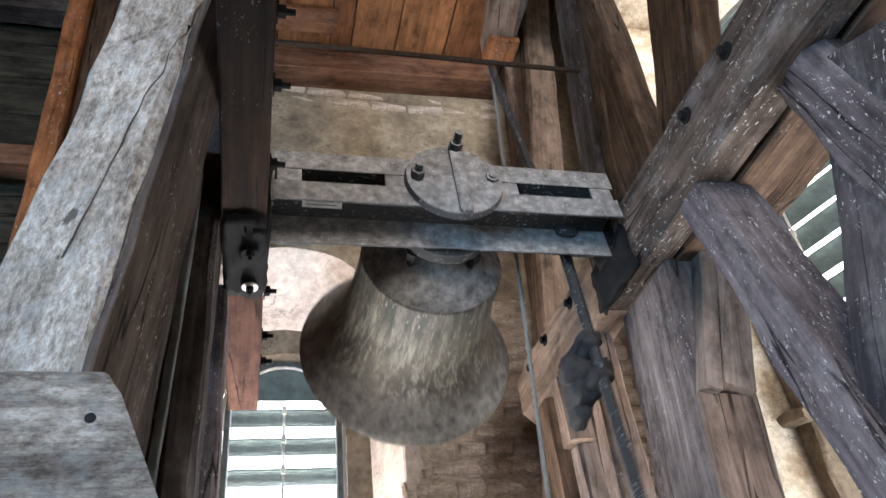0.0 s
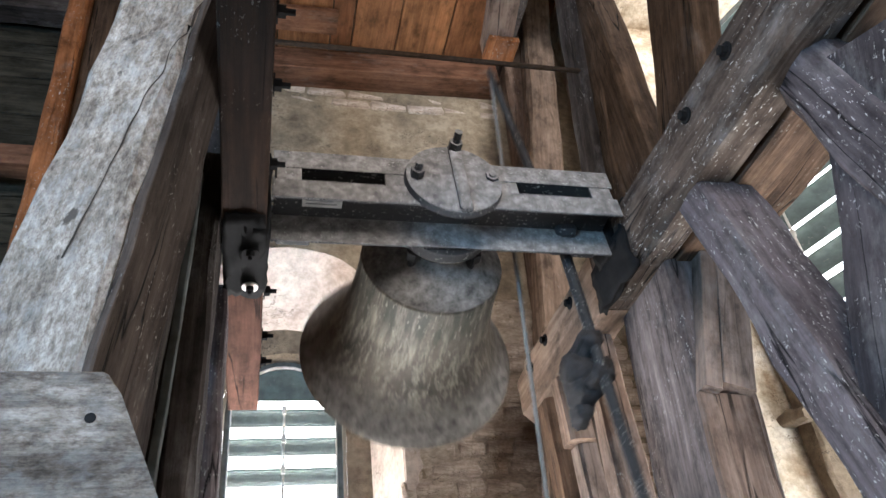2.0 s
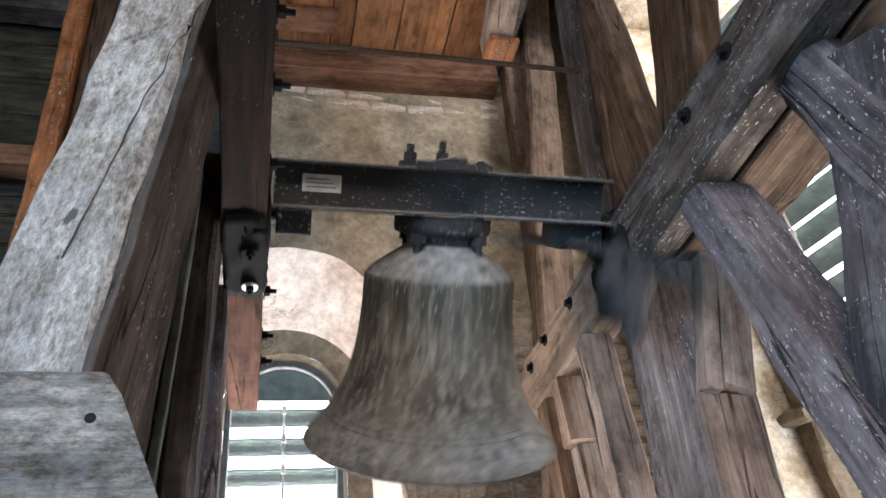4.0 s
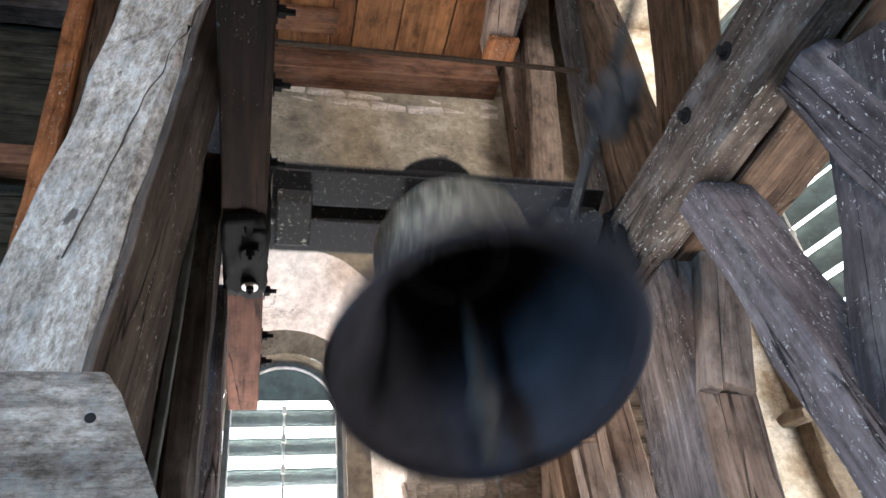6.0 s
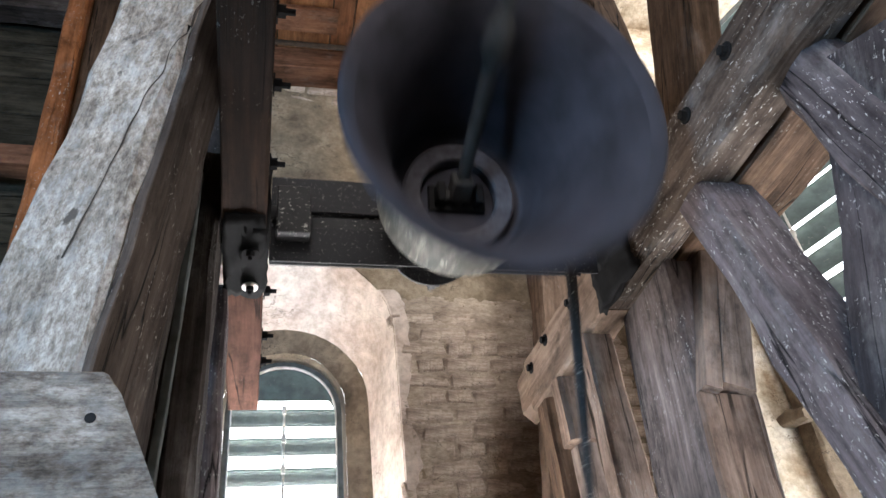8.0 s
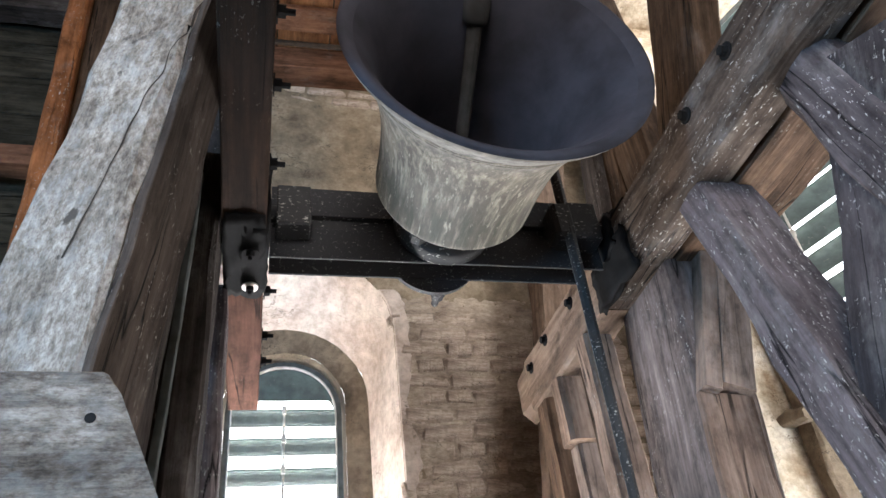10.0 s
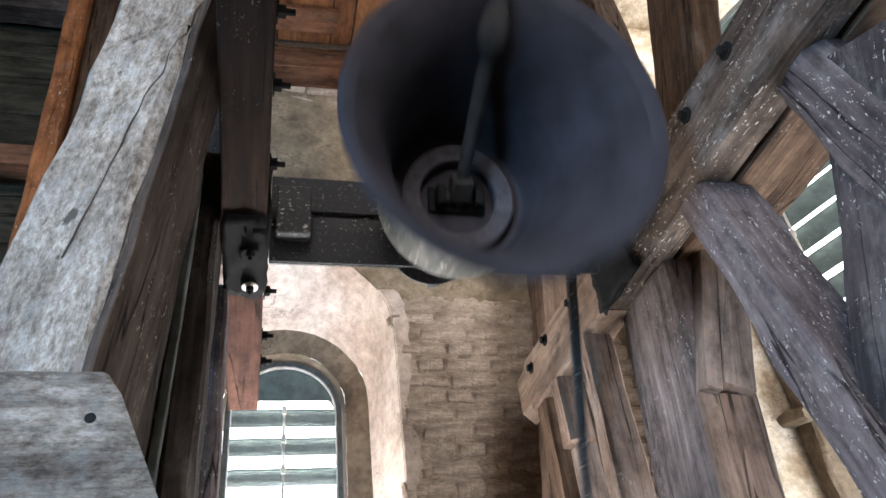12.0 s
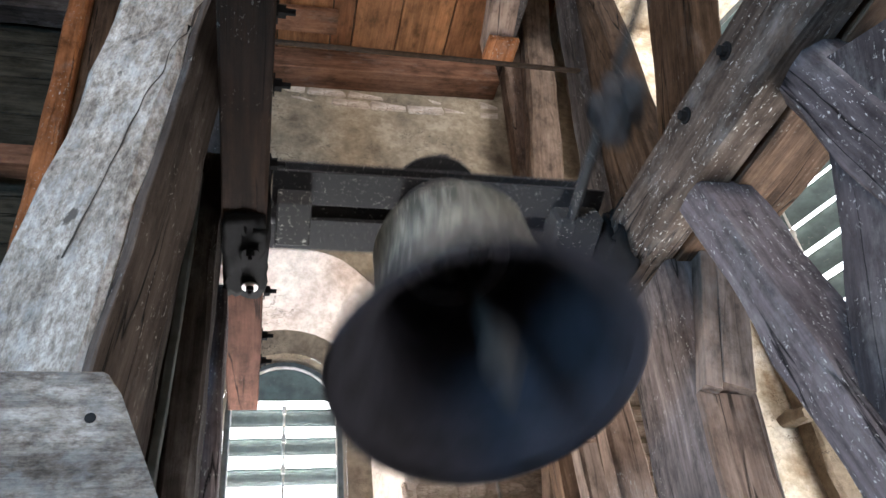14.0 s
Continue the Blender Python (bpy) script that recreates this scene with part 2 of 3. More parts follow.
PALE_PLASTER = plaster("pale_plaster", (0.55, 0.47, 0.355), (0.25, 0.165, 0.09), (0.74, 0.69, 0.60), 3.4, 1.0)
BRICK = plaster("worn_brick", (0.50, 0.40, 0.325), (0.24, 0.185, 0.15), (0.68, 0.59, 0.49), 4.0, 1.0, 2.4)
STONE = plaster("brown_stone", (0.17, 0.13, 0.088), (0.08, 0.06, 0.04), (0.26, 0.205, 0.145), 3.0, 1.0)
MORTAR = plaster("mortar", (0.45, 0.365, 0.285), (0.23, 0.18, 0.14), (0.62, 0.53, 0.42), 3.5, 1.0, 2.0)
BRONZE = bronze()
# near-black and bluish: the dimness inside the bell is put into this colour
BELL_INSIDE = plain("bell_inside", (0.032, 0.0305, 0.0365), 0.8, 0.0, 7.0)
BELL_RING = plain("bell_crown_ring", (0.062, 0.058, 0.064), 0.8, 0.0, 30.0)
STEEL = metal("dark_steel", (0.014, 0.013, 0.0125), (0.34, 0.315, 0.285), 0.8, 0.8, 0.0)
STEEL_DUSTY = dusty_top("dust_covered_steel")
FLANK_SHADE = wood("flank_shade", (0.020, 0.015, 0.012), (0.052, 0.040, 0.033), (0.09, 0.073, 0.062), 0.2, 0.3)
# OAK_BLUE scaled down: a shaded copy for the two nearer braces
OAK_SHADE = wood("oak_dusty_shaded", (0.034, 0.028, 0.029), (0.066, 0.056, 0.058), (0.108, 0.093, 0.096), 0.3, 0.55)
GREY_POST = weathered("weathered_grey_oak", 0.24)
GREY_BEAM = weathered("weathered_grey_beam", 0.6, 0.72)
IRON = plain("black_iron", (0.011, 0.0105, 0.0105), 0.85, 0.0)
RUST = plain("clapper_iron", (0.034, 0.032, 0.030), 0.8, 0.0)
RUSTY = plain("rusty_iron", (0.035, 0.023, 0.016), 0.9, 0.0, 60.0)
SLAT = metal("louvre_green_grey", (0.075, 0.095, 0.085), (0.45, 0.42, 0.36), 0.3, 0.6, 0.0)
FRAME_GREY = plain("window_frame_grey", (0.10, 0.105, 0.10), 0.7)
WHITE_METAL = plain("pale_galvanised", (0.55, 0.53, 0.48), 0.6, 0.2)
ROPE_MAT = plain("rope_grey", (0.20, 0.19, 0.175), 0.95, 0.0, 120.0)
CRACK = plain("dark_heartwood", (0.04, 0.032, 0.026), 1.0)
WEIGHT = plain("dusty_cast_iron", (0.045, 0.041, 0.040), 0.85, 0.0, 40.0)
LABEL = plain("paper_label", (0.62, 0.60, 0.57), 0.7)
INK = plain("faded_ink", (0.2, 0.2, 0.2), 0.7)


# ---- builders ----
def mesh_of(name, bm, material, smooth=False):
    bmesh.ops.recalc_face_normals(bm, faces=bm.faces[:])
    me = bpy.data.meshes.new(name)
    bm.to_mesh(me)
    bm.free()
    me.materials.append(material)
    if smooth:
        me.polygons.foreach_set("use_smooth", [True] * len(me.polygons))
    return me


def part(name, bm, material, parent, label="", at=None, smooth=False):
    ob = new(name, mesh_of(name, bm, material, smooth))
    if parent:
        ob.parent = parent
    if at is not None:
        ob.matrix_local = at
    if label:
        ob["label"] = label
    return ob


def thing(name, at, label, category, group="", kind=""):
    ob = new(name)
    ob.empty_display_size = 0.1
    ob.matrix_world = at
    return tagged(ob, label, category, group, kind)


def box(bm, x0, x1, y0, y1, z0, z1, bevel=0.0):
    r = bmesh.ops.create_cube(bm, size=1)
    vs = r["verts"]
    for v in vs:
        v.co = Vector(((x0 + x1) / 2 + v.co.x * (x1 - x0), (y0 + y1) / 2 + v.co.y * (y1 - y0), (z0 + z1) / 2 + v.co.z * (z1 - z0)))
    if bevel:
        es = list({e for v in vs for e in v.link_edges})
        bmesh.ops.bevel(bm, geom=es, offset=bevel, segments=1, affect="EDGES")
    return bm


def rod(bm, a, b, r0, r1=None, seg=12):
    a, b = Vector(a), Vector(b)
    d = b - a
    m = Matrix.Translation((a + b) / 2) @ d.to_track_quat("Z", "Y").to_matrix().to_4x4()
    bmesh.ops.create_cone(bm, cap_ends=True, segments=seg, radius1=r0, radius2=r0 if r1 is None else r1, depth=d.length, matrix=m)
    return bm


def timber_mesh(w, h, length, seed, rough=0.006, wane=0.02, taper=1.0):
    """A hewn timber along z: section w by h with uneven chamfers, slightly wavy faces."""
    rnd = random.Random(seed)
    bm = bmesh.new()
    n = max(4, int(length / 0.09))
    rings = []
    for i in range(n + 1):
        z = length * i / n
        k = 1 + (taper - 1) * i / n
        ring = []
        cs = []
        for sx, sy in ((1, 1), (-1, 1), (-1, -1), (1, -1)):
            c = wane * (0.35 + 1.3 * abs(noise.noise(Vector((seed * 3.1 + sx, sy * 2.0, z * 2.2)))))
            X, Y = sx * w * k / 2, sy * h * k / 2
            if sx * sy > 0:
                cs += [(X, Y - sy * c), (X - sx * c, Y)]
            else:
                cs += [(X - sx * c, Y), (X, Y - sy * c)]
        for j, (x, y) in enumerate(cs):
            q = Vector((x, y, z)) * 6 + Vector((seed * 1.7, 0, 0))
            d = noise.noise_vector(q) * rough + noise.noise_vector(q * 4) * rough * 0.35
            ring.append(bm.verts.new((x + d.x, y + d.y, z + (d.z if 0 < i < n else 0))))
        rings.append(ring)
    for a, b in zip(rings, rings[1:]):
        for j in range(8):
            bm.faces.new((a[j], a[(j + 1) % 8], b[(j + 1) % 8], b[j]))
    bm.faces.new(rings[0])
    bm.faces.new(rings[-1])
    return bm


SEED = [0]


def timber(name, a, b, w, h, material, parent=None, side=(1, 0, 0), rough=0.006, wane=0.02, label="", taper=1.0):
    """A timber from a to b: w across (along side), h in the other direction."""
    SEED[0] += 1
    a, b = Vector(a), Vector(b)
    z = (b - a).normalized()
    x = Vector(side)
    x = (x - z * x.dot(z)).normalized()
    y = z.cross(x)
    m = Matrix((x, y, z)).transposed().to_4x4()
    m.translation = a
    bm = timber_mesh(w, h, (b - a).length, SEED[0], rough, wane, taper)
    ob = part(name, bm, material, None, label)
    if parent:
        ob.parent = parent
        ob.matrix_local = parent.matrix_world.inverted() @ m
    else:
        ob.matrix_world = m
    return ob


# ---- the tower room ----
def arch_line(cx, y, half, spring, base, n=18):
    pts = [Vector((cx - half, y, base))]
    for i in range(n + 1):
        a = math.pi * (1 - i / n)
        pts.append(Vector((cx + half * math.cos(a), y, spring + half * math.sin(a))))
    pts.append(Vector((cx + half, y, base)))
    return pts


def strip(bm, a, b, cuts=1, wobble=0.0):
    rows = []
    for k in range(cuts + 1):
        f = k / cuts
        row = []
        for p, q in zip(a, b):
            c = p.lerp(q, f)
            c += noise.noise_vector(c * 7) * wobble
            row.append(bm.verts.new(c))
        rows.append(row)
    for r, s in zip(rows, rows[1:]):
        for i in range(len(r) - 1):
            bm.faces.new((r[i], r[i + 1], s[i + 1], s[i]))


WALL_Y = 3.1
CX = 0.13
OUTER = arch_line(CX, WALL_Y, 0.50, 3.37, 1.2)
INNER = arch_line(CX, 3.45, 0.413, 3.18, 1.2)
BAND = arch_line(CX, 3.46, 0.295, 3.165, 1.2)
DEEP = arch_line(CX, 3.75, 0.295, 3.165, 1.2)


def far_wall():
    bm = bmesh.new()
    x0, x1, z0, z1 = -2.4, 2.9, 0.0, 6.05
    box(bm, x0, CX - 0.5, WALL_Y, 3.8, z0, z1)
    box(bm, CX + 0.5, 2.55, WALL_Y, 3.8, z0, z1)
    box(bm, CX - 0.5, CX + 0.5, WALL_Y, 3.8, z0, 1.2)
    top = OUTER[1:-1]
    for p, q in zip(top, top[1:]):
        a = [bm.verts.new(v) for v in (p, q, (q.x, WALL_Y, z1), (p.x, WALL_Y, z1))]
        bm.faces.new(a)
    box(bm, CX - 0.5, CX + 0.5, 3.47, 3.8, 3.62, z1)
    w = tagged(part("wall_north", bm, PLASTER, None), "rough ochre plastered brick tower wall", "wall", kind="structure")
    bm = bmesh.new()
    strip(bm, OUTER, INNER, 5, 0.012)
    part("arch_reveal", bm, PINK_PLASTER, w, "pinkish limewashed splayed window reveal", smooth=True)
    bm = bmesh.new()
    strip(bm, INNER, BAND, 2, 0.004)
    strip(bm, BAND, DEEP, 2, 0.002)
    part("stone_surround", bm, STONE, w, "brown stone surround of the louvred window", smooth=True)
    bm = bmesh.new()
    cols = [[], [], [], []]
    for i in range(90):
        z = 2.0 + 1.62 * i / 89
        edge = CX + 0.5 - (0.0 if z < 3.37 else 0.5 - math.sqrt(max(0.0, 0.25 - (z - 3.37) ** 2)))
        wide = 0.075 + 0.05 * noise.noise(Vector((z * 4.5, 1.7, 0))) + 0.025 * noise.noise(Vector((z * 19, 4.2, 0)))
        for c, (f, d) in zip(cols, ((0, 0.004), (0.05, 0.012), (0.85, 0.014), (1.0, -0.004))):
            c.append(Vector((edge + wide * f, WALL_Y - d - 0.006 * noise.noise(Vector((z * 14, f * 5, 3))), z)))
    for a, b in zip(cols, cols[1:]):
        strip(bm, a, b)
    part("plaster_edge", bm, PINK_PLASTER, w, "ragged flaking plaster edge")
    return w


WALL = far_wall()


def louvres(name, at, half, spring, base, label, pitch=0.152, first=0.02, arched=True, deep=0.055, tilt=-24, bars=(0.0,)):
    """A louvred window in its own plane: x across, z up, the room on the -y side."""
    win = thing(name, at, label, "window", kind="structure")
    bm = bmesh.new()
    if arched:
        o, i = arch_line(0, -0.03, half, spring, base), arch_line(0, -0.03, half - 0.028, spring, base)
        ob_, ib = [v + Vector((0, 0.07, 0)) for v in o], [v + Vector((0, 0.07, 0)) for v in i]
        strip(bm, o, i)
        strip(bm, i, ib)
        strip(bm, ib, ob_)
        strip(bm, ob_, o)
    else:
        box(bm, -half, -half + 0.04, -0.03, 0.04, base, spring)
        box(bm, half - 0.04, half, -0.03, 0.04, base, spring)
        box(bm, -half, half, -0.03, 0.04, spring - 0.04, spring)
    part("window_frame", bm, FRAME_GREY, win)
    z = base + first
    top = spring + (half if arched else 0)
    while z < (spring + 0.06 if arched else top - 0.06):
        hw = half - 0.02
        if arched and z + 0.05 > spring:
            d = z + 0.05 - spring
            hw = math.sqrt(max(0.001, half * half - d * d)) - 0.02
        bm = bmesh.new()
        box(bm, -hw, hw, -deep, deep, -0.006, 0.006, 0.003)
        s = part("slat", bm, SLAT, win, at=pose(0, 0.02, z, tilt, 0, 0))
        z += pitch
    if arched:
        cut = spring + 0.085
        bm = bmesh.new()
        a0 = math.asin(0.085 / (half - 0.02))
        arc = [Vector(((half - 0.02) * math.cos(a0 + (math.pi - 2 * a0) * i / 14), 0.0, spring + (half - 0.02) * math.sin(a0 + (math.pi - 2 * a0) * i / 14))) for i in range(15)]
        for y in (0.0, 0.012):
            bm.faces.new([bm.verts.new(v + Vector((0, y, 0))) for v in arc])
        strip(bm, arc, [v + Vector((0, 0.012, 0)) for v in arc])
        part("head_panel", bm, SLAT, win, "solid green-grey panel in the arch head")
        # pale line painting the light that the frame's inner edge catches
        bm = bmesh.new()
        o, i = arch_line(0, -0.036, half - 0.026, spring, base), arch_line(0, -0.036, half - 0.033, spring, base)
        strip(bm, o, i)
        strip(bm, o, [v + Vector((0, 0.02, 0)) for v in o])
        strip(bm, i, [v + Vector((0, 0.02, 0)) for v in i])
        part("edge_trim", bm, WHITE_METAL, win, "thin pale line for the lit edge of the frame")
        top = cut + 0.06
    for x in bars:
        bm = bmesh.new()
        rod(bm, (x, -0.05, base), (x, -0.05, top - 0.12), 0.006)
        bar = part("louvre_bar", bm, WHITE_METAL, win, "pale galvanised vertical bar")
        zz = base + first + 0.01
        while zz < top - 0.12:
            bm = bmesh.new()
            box(bm, x - 0.011, x + 0.011, -0.06, -0.04, zz - 0.022, zz + 0.022, 0.004)
            part("clip", bm, WHITE_METAL, bar)
            zz += pitch
    return win


louvres("window_1", pose(CX, 3.56, 0), 0.285, 3.16, 1.2, "arched louvred window with grey-green metal slats", first=0.131)
louvres("window_2", pose(2.62, 1.72, 0, 0, 0, -73), 0.78, 4.9, 1.3, "tall louvred side window with green slats", arched=False, first=0.03, deep=0.062, tilt=-24, bars=(-0.625, 0.0))


def backdrop(at):
    m = bpy.data.materials.new("bright_sky")
    m.use_nodes = True
    t = m.node_tree
    e = N(t, "Emission", Color=(1.0, 0.99, 0.97, 1), Strength=6.0)
    t.links.new(e.outputs[0], t.nodes["Material Output"].inputs[0])
    bm = bmesh.new()
    box(bm, -3, 3, 0, 0.02, -1, 8)
    ob = part("backdrop", bm, m, None)
    ob.matrix_world = at
    tagged(ob, "hazy white daylight outside the tower", "sky", kind="structure")


backdrop(pose(0.2, 6.0, 0))
backdrop(pose(5.2, 3.6, 0, 0, 0, -73))


def side_wall():
    bm = bmesh.new()
    x = 1.95
    box(bm, x, 2.55, 2.52, WALL_Y, 0, 6.05)
    box(bm, x, 2.5, -2.2, 0.7, 0, 6.05)
    box(bm, x, 2.9, 0.7, 2.52, 0, 1.2)
    box(bm, x, 2.9, 0.7, 2.52, 5.25, 6.05)
    tagged(part("wall_east", bm, PALE_PLASTER, None), "flaking pale limewashed tower wall with a deep window niche", "wall", kind="structure")


side_wall()
# added upright that gives the niche wall its browner strip
tagged(timber("niche_brown_strip", (2.235, 2.46, 1.2), (2.235, 2.46, 4.3), 0.17, 0.10, STONE, rough=0.02), "brown upright added for the browner strip of the niche wall", "pier")
bm = bmesh.new()
box(bm, -2.4, -2.2, -2.2, WALL_Y, 0, 5.6)
tagged(part("wall_west", bm, PLASTER, None), "dim ochre plastered tower wall", "wall", kind="structure")
bm = bmesh.new()
box(bm, -2.4, 2.5, -2.4, -2.2, 0, 6.05)
tagged(part("wall_south", bm, PLASTER, None), "plain plastered tower wall", "wall", kind="structure")
PALE_FLOOR = wood("dusty_floor", (0.08, 0.07, 0.065), (0.15, 0.135, 0.125), (0.23, 0.21, 0.20), 0.2, 0.2)
bm = bmesh.new()
box(bm, -2.4, 2.9, -2.4, 3.8, -0.1, 0.0)
tagged(part("floor", bm, PALE_FLOOR, None), "dusty old wooden belfry floor", "floor", kind="structure")


def ceiling():
    bm = bmesh.new()
    rnd = random.Random(4)
    xs = [-2.4]
    while xs[-1] < 2.9:
        xs.append(xs[-1] + rnd.choice((0.13, 0.27, 0.31, 0.35)))
    for a, b in zip(xs, xs[1:]):
        z = (5.28 if a < 1.30 else 6.0) + rnd.uniform(0, 0.012)
        box(bm, a + 0.004, b - 0.004, -2.3, WALL_Y, z, z + 0.03, 0.003)
    # rotate the grain: boards run along y, so the mesh is stored on its side
    m = pose(0, 0, 0, -90, 0, 0)
    bmesh.ops.transform(bm, matrix=m.inverted(), verts=bm.verts[:])
    ob = part("ceiling", bm, CEIL_WOOD, None)
    ob.matrix_world = m
    tagged(ob, "reddish varnished pine board ceiling", "ceiling", kind="structure")
    bm = bmesh.new()
    box(bm, -2.4, 1.42, -2.4, 3.8, 5.36, 5.45)
    box(bm, 1.42, 1.47, -2.4, WALL_Y, 5.30, 6.05)
    box(bm, 1.42, 2.9, -2.4, 3.8, 6.06, 6.15)
    tagged(part("roof_deck", bm, OAK_DARK, None), "dark boards above the ceiling", "ceiling", kind="structure")


ceiling()
tie = tagged(timber("wall_plate", (-0.3, 3.02, 5.165), (1.40, 3.02, 5.225), 0.16, 0.17, RED_WOOD, side=(0, 1, 0), rough=0.003, wane=0.008), "smooth reddish wall beam under the ceiling", "beam")
cl = tagged(timber("ceiling_batten", (-0.2, 2.72, 5.255), (0.36, 2.72, 5.255), 0.16, 0.04, RED_WOOD, side=(0, 1, 0), rough=0.002, wane=0.006), "short reddish board nailed under the ceiling", "board")
bm = bmesh.new()
rod(bm, (0.0, 1.9, 3.957), (1.30, 1.9, 3.972), 0.011)
tagged(part("tie_rod", bm, RUSTY, None), "long thin rusty brown iron tie rod", "rod")


tagged(timber("corbel", (2.12, 2.54, 2.62), (2.12, 2.36, 2.60), 0.06, 0.05, STONE, rough=0.03), "stubby brown stone corbel in the window niche", "corbel")


# ---- the bell frame ----
def bolt(parent, at, r=0.016, length=0.035, material=None, washer=None):
    bm = bmesh.new()
    bmesh.ops.create_cone(bm, cap_ends=True, segments=6, radius1=r, radius2=r, depth=0.016, matrix=pose(0, 0, 0.012))
    bmesh.ops.create_cone(bm, cap_ends=True, segments=10, radius1=r * 0.5, radius2=r * 0.45, depth=length, matrix=pose(0, 0, length / 2))
    bmesh.ops.create_cone(bm, cap_ends=True, segments=14, radius1=r * 1.7, radius2=r * 1.7, depth=0.004, matrix=pose(0, 0, 0.002))
    ob = part("bolt", bm, material or IRON, parent)
    ob.matrix_local = parent.matrix_world.inverted() @ at
    if washer:
        bm = bmesh.new()
        bmesh.ops.create_cone(bm, cap_ends=True, segments=18, radius1=r * 1.9, radius2=r * 1.9, depth=0.005, matrix=pose(0, 0, 0.0045))
        part("washer", bm, washer, ob, "bright bare metal washer")
    return ob


def bearing(parent, x):
    """A plummer block on the beam with a round cap."""
    bm = bmesh.new()
    box(bm, x - 0.05, x + 0.05, 1.61, 1.92, 2.965, 2.99, 0.004)
    box(bm, x - 0.04, x + 0.04, 1.70, 1.83, 2.985, 3.02, 0.006)
    rod(bm, (x - 0.042, 1.766, 2.97), (x + 0.042, 1.766, 2.97), 0.066, seg=20)
    ob = part("bearing_block", bm, IRON, parent, "black cast iron bearing block")
    ob.matrix_local = parent.matrix_world.inverted() @ Matrix()
    return ob


def grease(parent, boxes):
    bm = bmesh.new()
    for b in boxes:
        box(bm, *b)
    bmesh.ops.subdivide_edges(bm, edges=bm.edges[:], cuts=7, use_grid_fill=True)
    for v in bm.verts:
        v.co += noise.noise_vector(v.co * 24) * 0.011 + noise.noise_vector(v.co * 70) * 0.008
    ob = part("bearing_grease", bm, IRON, parent, "lumpy black grease and dirt round the bearing", smooth=True)
    ob.matrix_local = parent.matrix_world.inverted()


def right_frame():
    fr = thing("timber_trestle", pose(1.15, 1.5, 0), "heavy dark oak bell frame, dusty and stained", "bell frame", "bell frame sides")
    timber("top_beam", (1.145, 0.1, 2.865), (1.145, 1.90, 2.865), 0.115, 0.23, OAK_BEAM, fr, rough=0.004)
    timber("beam_end", (1.145, 1.898, 2.862), (1.145, 2.66, 2.862), 0.117, 0.228, NOSE, fr, rough=0.003, wane=0.012, label="paler brown beam end")
    timber("beam_nose", (1.145, 2.655, 2.862), (1.145, 2.79, 2.858), 0.115, 0.225, NOSE, fr, wane=0.045, taper=0.93, label="rounded sawn beam end")
    timber("board", (1.278, 0.1, 2.772), (1.278, 1.9, 2.772), 0.13, 0.05, OAK_BROWN, fr, wane=0.006)
    timber("board", (1.405, 0.1, 2.80), (1.405, 1.5, 2.80), 0.11, 0.05, OAK_BROWN, fr, wane=0.006)
    timber("post", (1.01, 1.785, 0), (1.265, 1.785, 2.75), 0.18, 0.33, OAK_DUSK, fr, rough=0.008)
    timber("facing_board", (0.985, 1.607, 0), (1.2, 1.607, 2.296), 0.155, 0.022, BROWN_DUSK, fr, rough=0.003, wane=0.006)
    timber("packing_plank", (1.149, 1.59, 2.30), (1.285, 1.59, 2.745), 0.05, 0.055, PLANK, fr, rough=0.002, wane=0.005)
    timber("packing_plank", (1.226, 1.59, 2.30), (1.36, 1.59, 2.745), 0.092, 0.055, PLANK, fr, rough=0.002, wane=0.005)
    timber("brace", (1.19, 1.335, 2.75), (1.19, 0.738, 0.0), 0.18, 0.125, OAK_BLUE, fr)
    timber("brace", (1.25, 0.895, 2.75), (1.25, 0.246, 0.0), 0.23, 0.17, OAK_SHADE, fr, wane=0.035)
    timber("brace", (1.235, 0.723, 2.65), (1.235, 1.302, 1.375), 0.18, 0.30, OAK_SHADE, fr, wane=0.03)
    timber("post", (1.135, 2.59, 0), (1.135, 2.59, 2.75), 0.075, 0.12, OAK_BROWN, fr)
    timber("post_head", (1.143, 2.40, 2.50), (1.143, 2.40, 2.75), 0.115, 0.10, PINE_DUSK, fr, rough=0.003, label="pale sawn timber post head")
    timber("post_foot", (1.175, 2.43, 0), (1.165, 2.43, 2.498), 0.085, 0.09, PLANK, fr, label="paler timber spliced below")
    timber("post", (1.178, 2.25, 0), (1.178, 2.25, 2.75), 0.06, 0.10, OAK_BROWN_DARK, fr)
    timber("knee_brace", (1.125, 2.12, 0), (1.125, 2.09, 2.75), 0.11, 0.09, BROWN_DUSK, fr)
    timber("upper_brace", (1.34, 2.18, 2.95), (1.34, 1.56, 5.8), 0.12, 0.15, OAK_DARK, fr)
    timber("upper_brace", (1.375, 2.06, 2.95), (1.375, 1.44, 5.8), 0.12, 0.12, OAK_BROWN_DARK, fr, rough=0.01)
    timber("upper_post", (1.38, 1.80, 2.95), (1.385, 1.80, 5.8), 0.13, 0.19, OAK_BROWN_DARK, fr)
    timber("upper_brace", (1.36, 1.60, 2.95), (1.36, 1.05, 4.2), 0.12, 0.26, OAK_BROWN_DARK, fr)
    timber("rail_end", (0.99, 1.93, 4.185), (0.99, 2.05, 4.185), 0.14, 0.03, ORANGE_WOOD, fr, rough=0.002, wane=0.005)
    timber("rail", (0.80, 0.6, 4.25), (0.985, 2.04, 4.25), 0.125, 0.10, PINE_DUSK, fr, rough=0.002, wane=0.006)
    bearing(fr, 1.14)
    grease(fr, ((1.076, 1.10, 1.64, 1.90, 2.74, 2.90), (1.070, 1.10, 1.70, 1.84, 2.86, 2.99)))
